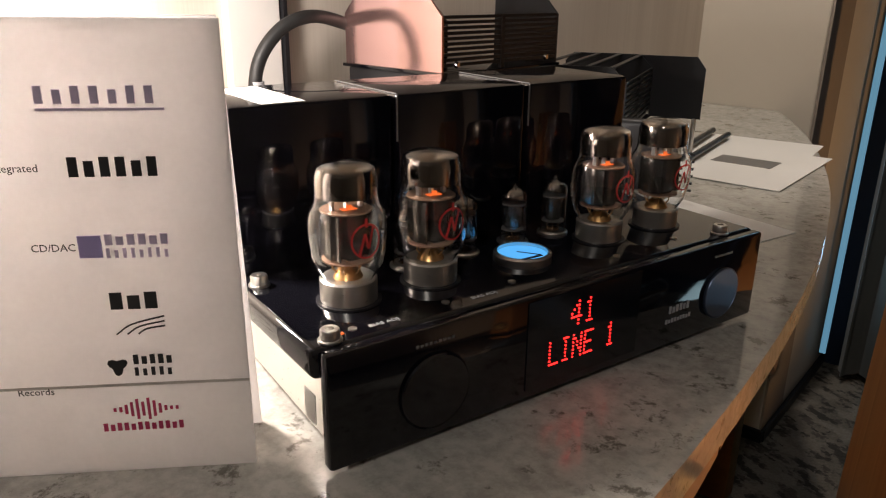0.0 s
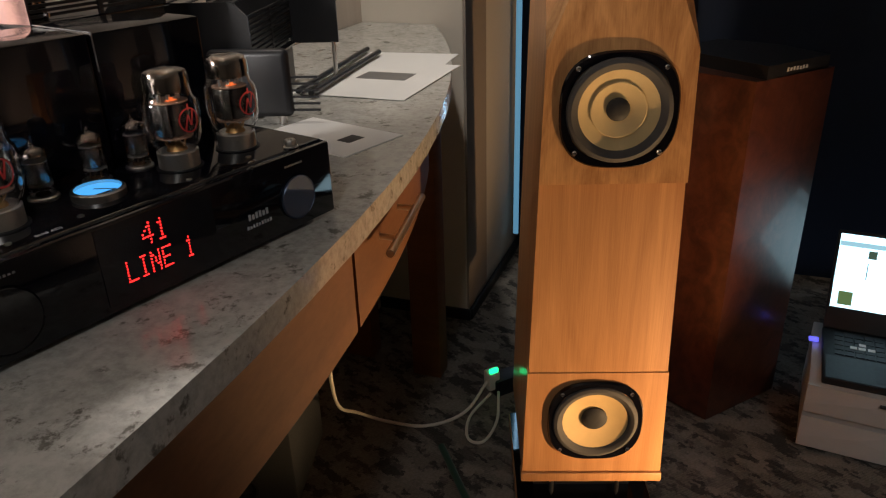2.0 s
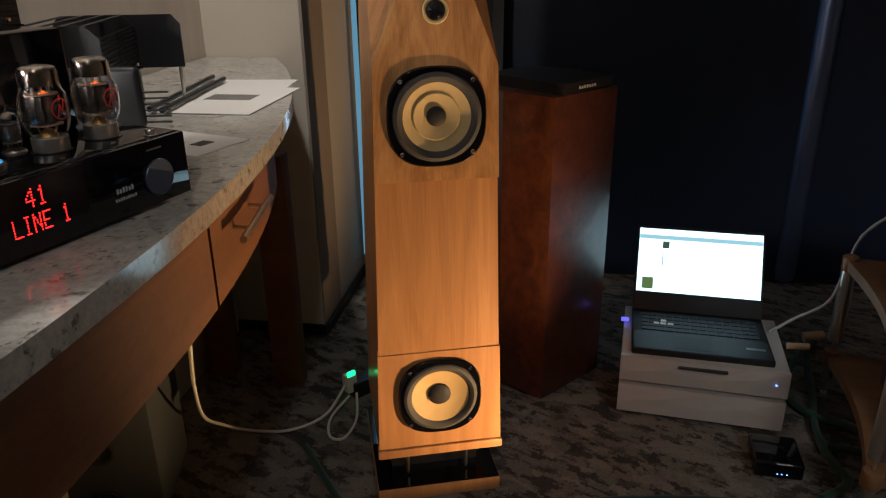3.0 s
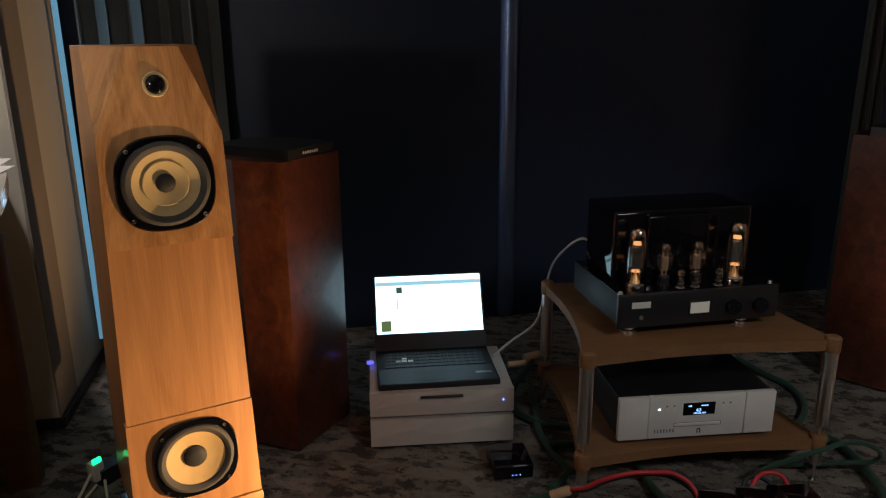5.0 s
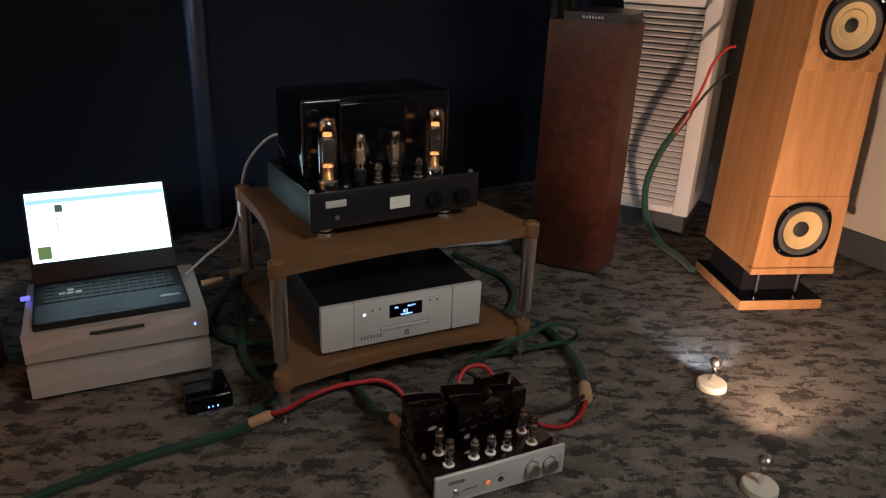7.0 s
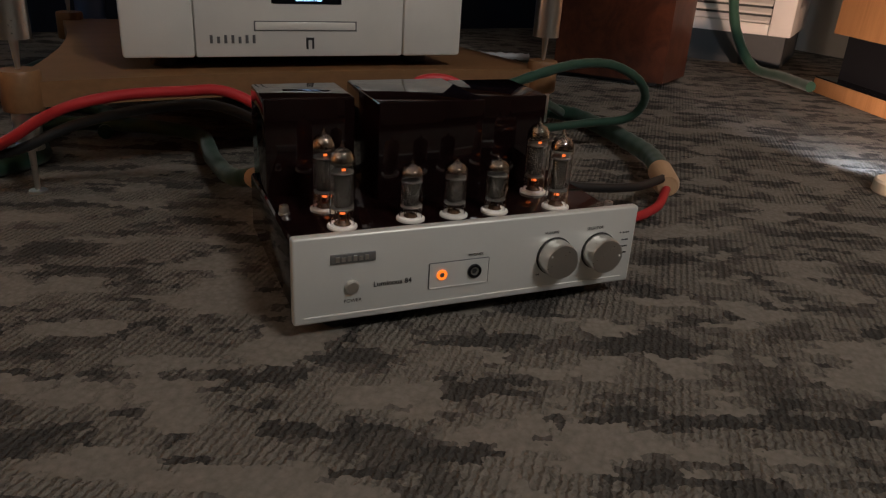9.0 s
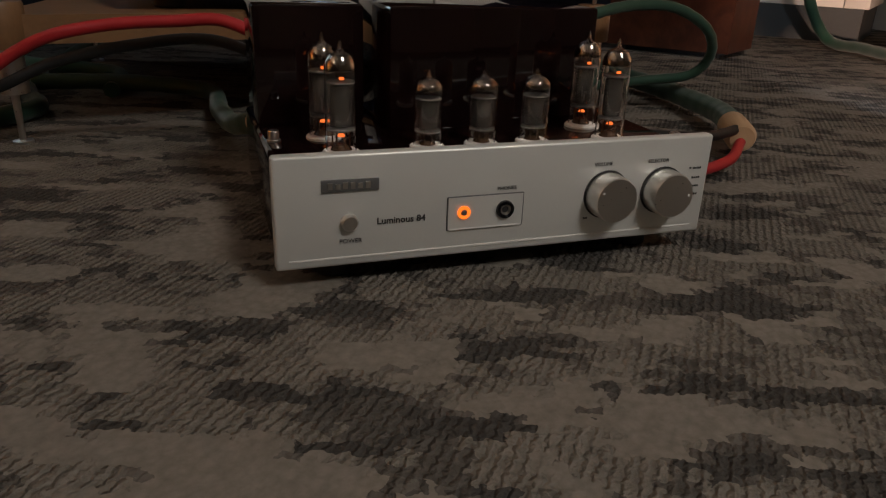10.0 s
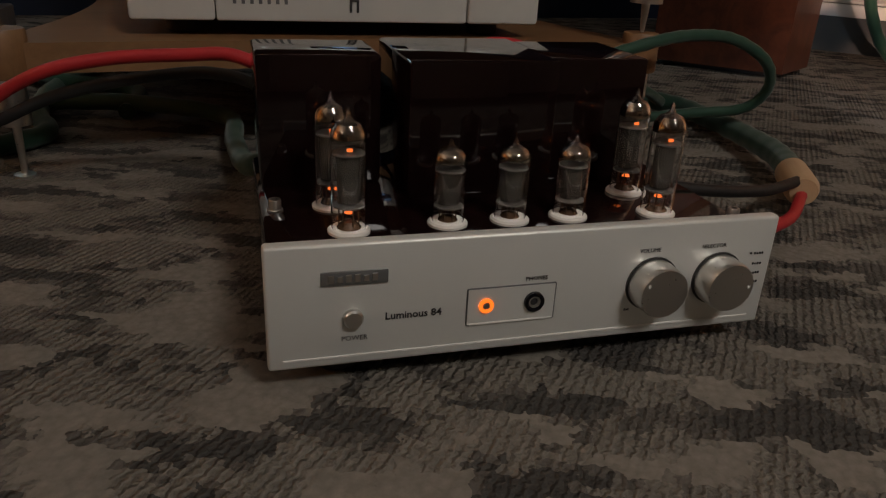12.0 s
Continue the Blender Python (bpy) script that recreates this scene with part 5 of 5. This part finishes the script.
tagged(part("floor_cable", sweep([(0.62, 1.50, 0.008), (0.66, 1.25, 0.008), (0.72, 1.05, 0.008), (0.90, 0.98, 0.010), (1.10, 1.04, 0.012)], 0.009), M_GREEN), "dark green braided cable on the carpet", "cable")


# ---- loudspeaker cables ----
def beech(parent, a, b, r=0.016):
    d = Vector(b) - Vector(a)
    m = Matrix.Translation(a) @ d.to_track_quat("Z", "Y").to_matrix().to_4x4()
    n = d.length
    r *= 0.8
    return part("wooden_sleeve", lathe([(0, 0), (r * 0.8, 0), (r, n * 0.12), (r, n * 0.88), (r * 0.8, n), (0, n)], 24), M_BEECH, parent, "turned beech sleeve", m)


cl = thing("speaker_cable", "green braided loudspeaker cable with red and black tails", "cable", pose(0, 0, 0), "loudspeaker cables")
part("braid", sweep([(1.10, 1.04, 0.012), (1.24, 1.03, 0.012), (1.45, 0.95, 0.012), (1.57, 0.88, 0.013), (1.625, 0.84, 0.022), (1.655, 0.810, 0.038)], 0.012, 10, 8, 0.05), M_GREEN, cl)
beech(cl, (1.650, 0.815, 0.036), (1.684, 0.775, 0.058))
part("red_tail", sweep([(1.682, 0.775, 0.060), (1.692, 0.735, 0.082), (1.712, 0.712, 0.102), (1.736, 0.686, 0.118), (1.775, 0.657, 0.127), (1.815, 0.618, 0.131), (1.845, 0.582, 0.132), (1.862, 0.540, 0.110), (1.850, 0.490, 0.060)], 0.0058), M_RED, cl)
part("black_tail", sweep([(1.686, 0.778, 0.055), (1.705, 0.740, 0.068), (1.745, 0.710, 0.090), (1.800, 0.665, 0.106), (1.850, 0.610, 0.112), (1.875, 0.550, 0.090), (1.862, 0.490, 0.050)], 0.0055), M_BLACKC, cl)
ci = thing("interconnect_cable", "green braided interconnect lying under the rack", "cable", pose(0, 0, 0))
part("braid", sweep([(1.845, 0.545, 0.045), (1.86, 0.60, 0.03), (1.92, 0.70, 0.02), (1.98, 0.80, 0.02), (1.94, 0.92, 0.02), (1.86, 1.0, 0.02)], 0.0105, 10, 8, 0.05), M_GREEN, ci)
beech(ci, (1.822, 0.508, 0.050), (1.848, 0.552, 0.043), 0.014)
cr = thing("speaker_cable", "green braided loudspeaker cable looping on the carpet by the rack", "cable", pose(0, 0, 0), "loudspeaker cables")
beech(cr, (2.195, 0.190, 0.026), (2.262, 0.222, 0.026), 0.020)
part("braid", sweep([(2.258, 0.220, 0.027), (2.329, 0.256, 0.024), (2.405, 0.317, 0.020), (2.474, 0.390, 0.018), (2.510, 0.460, 0.020), (2.470, 0.530, 0.024), (2.36, 0.57, 0.022), (2.20, 0.62, 0.018)], 0.0135, 12, 8, 0.05), M_GREEN, cr)
part("loop", sweep([(2.12, 0.50, 0.060), (2.175, 0.430, 0.112), (2.226, 0.384, 0.137), (2.283, 0.358, 0.145), (2.332, 0.328, 0.141), (2.376, 0.301, 0.116), (2.405, 0.300, 0.082), (2.410, 0.325, 0.052), (2.375, 0.375, 0.042), (2.31, 0.44, 0.032), (2.24, 0.53, 0.020)], 0.0066, 10, 8, 0.05), M_GREEN, cr)
part("loop", sweep([(2.50, 0.47, 0.022), (2.42, 0.47, 0.050), (2.33, 0.49, 0.052), (2.28, 0.54, 0.030), (2.33, 0.60, 0.016), (2.42, 0.60, 0.014)], 0.0075, 10, 8, 0.05), M_GREEN, cr)
part("red_tail", sweep([(2.200, 0.192, 0.022), (2.13, 0.185, 0.016), (2.06, 0.21, 0.018), (2.00, 0.28, 0.05), (1.985, 0.345, 0.06)], 0.0055), M_RED, cr)
part("black_tail", sweep([(2.200, 0.198, 0.034), (2.14, 0.215, 0.034), (2.06, 0.255, 0.045), (1.99, 0.315, 0.062), (1.965, 0.36, 0.06)], 0.0055), M_BLACKC, cr)
part("red_loop", sweep([(1.925, 0.405, 0.06), (1.945, 0.43, 0.12), (1.985, 0.425, 0.150), (2.02, 0.39, 0.14), (2.01, 0.35, 0.08), (1.985, 0.345, 0.05)], 0.0055), M_RED, cr)
part("black_loop", sweep([(1.905, 0.42, 0.06), (1.93, 0.445, 0.12), (1.965, 0.445, 0.14), (2.00, 0.41, 0.12), (1.985, 0.37, 0.06)], 0.0055), M_BLACKC, cr)
ct = thing("speaker_cable", "green braided loudspeaker cable with red and black tails at the tower", "cable", pose(0, 0, 0), "loudspeaker cables")
part("braid", sweep([(3.22, 0.16, 0.018), (3.32, 0.24, 0.018), (3.40, 0.33, 0.025), (3.36, 0.385, 0.13), (3.32, 0.395, 0.27), (3.31, 0.36, 0.40), (3.30, 0.315, 0.49)], 0.0125, 12, 8, 0.05), M_GREEN, ct)
part("copper_sleeve", sweep([(3.30, 0.317, 0.487), (3.30, 0.278, 0.563)], 0.014, 16, 1), M_COPPER, ct, "copper splice sleeve")
part("red_tail", sweep([(3.30, 0.280, 0.560), (3.29, 0.245, 0.66), (3.295, 0.225, 0.74), (3.30, 0.19, 0.79), (3.295, 0.165, 0.80)], 0.005), M_RED, ct)
part("black_tail", sweep([(3.30, 0.275, 0.560), (3.30, 0.23, 0.64), (3.30, 0.182, 0.70), (3.295, 0.16, 0.715)], 0.005), M_BLACKC, ct)
wire = thing("signal_cable", "thin twisted grey signal cable behind the rack", "cable", pose(0, 0, 0))
part("lead", sweep([(1.90, 1.28, 0.20), (1.96, 1.26, 0.24), (2.03, 1.22, 0.30), (2.08, 1.23, 0.40), (2.09, 1.20, 0.50), (2.12, 1.12, 0.58), (2.14, 1.06, 0.52)], 0.004, 8, 8, 0.15), M_INK_PALE, wire)
part("plug", sweep([(1.885, 1.20, 0.20), (1.935, 1.175, 0.20)], 0.009, 14, 1), M_BEECH, wire, "turned wooden plug")

bc = thing("braided_cable", "pale silver braided cable lying on the carpet behind the rack", "cable", pose(0, 0, 0))
part("lead", sweep([(2.62, 1.20, 0.010), (2.75, 1.12, 0.012), (2.875, 1.033, 0.014), (2.946, 0.983, 0.012), (3.015, 0.904, 0.014), (3.096, 0.829, 0.012)], 0.0085, 8, 12, 0.18), M_INK_PALE, bc)
gb = thing("power_cable", "dark green braided cable winding behind the rack", "cable", pose(0, 0, 0), "green cables on the carpet")
part("braid", sweep([(2.86, 0.95, 0.012), (2.806, 0.82, 0.014), (2.767, 0.70, 0.014), (2.64, 0.60, 0.014), (2.44, 0.575, 0.014), (2.30, 0.64, 0.012)], 0.011, 10, 8, 0.05), M_GREEN, gb)
gt = thing("power_cable", "dark green braided cable between the laptop and the rack", "cable", pose(0, 0, 0), "green cables on the carpet")
part("braid", sweep([(2.26, 1.47, 0.014), (2.10, 1.30, 0.012), (2.005, 1.19, 0.012), (1.90, 1.08, 0.014), (1.836, 0.97, 0.012), (1.80, 0.88, 0.012), (1.70, 0.86, 0.012)], 0.011, 10, 8, 0.05), M_GREEN, gt)
part("loop", sweep([(2.24, 1.42, 0.03), (2.06, 1.33, 0.03), (1.95, 1.24, 0.016), (1.93, 1.12, 0.02), (1.99, 1.02, 0.014), (1.92, 0.92, 0.012)], 0.010, 10, 8, 0.05), M_GREEN, gt)
part("plug", sweep([(2.215, 1.440, 0.038), (2.268, 1.414, 0.044)], 0.017, 16, 1), M_BEECH, gt, "turned wooden plug")


# ---- little spotlights on the carpet ----
def spotlight(x, y, aim, lens):
    s = thing("floor_spotlight", "little spotlight with a steel ball head on an ivory disc base", "spotlight", pose(x, y, 0, 0, 0, aim), "floor spotlights")
    part("base", lathe([(0, 0), (0.038, 0), (0.040, 0.002), (0.039, 0.016), (0.036, 0.019), (0, 0.019)], 40), M_IVORY, s)
    part("stem", lathe([(0.005, 0.019), (0.006, 0.022), (0.006, 0.040), (0.0075, 0.046), (0.0075, 0.058), (0.004, 0.062)], 20), M_CHROME, s)
    hd = part("head", lathe([(0, -0.017), (0.008, -0.0152), (0.0135, -0.0095), (0.0158, -0.001), (0.0150, 0.006), (0.0118, 0.0112), (0.0105, 0.0118), (0.0105, 0.010), (0, 0.010)], 30), M_STEEL, s, "brushed steel ball head", pose(0, 0, 0.078, 0, 75, 0))
    part("lens", lathe([(0, 0.0102), (0.0100, 0.0102), (0.0100, 0.0110), (0, 0.0110)], 20), lens, hd, "lit lens")
    return s


M_LENS = glow("spot_lens", (1.0, 0.7, 0.4), 8.0)
M_LENS_COOL = glow("spot_lens_cool", (0.8, 0.9, 1.0), 6.0)
spotlight(2.479, -0.062, 20, M_LENS_COOL)
spotlight(2.112, -0.240, 5, M_LENS)
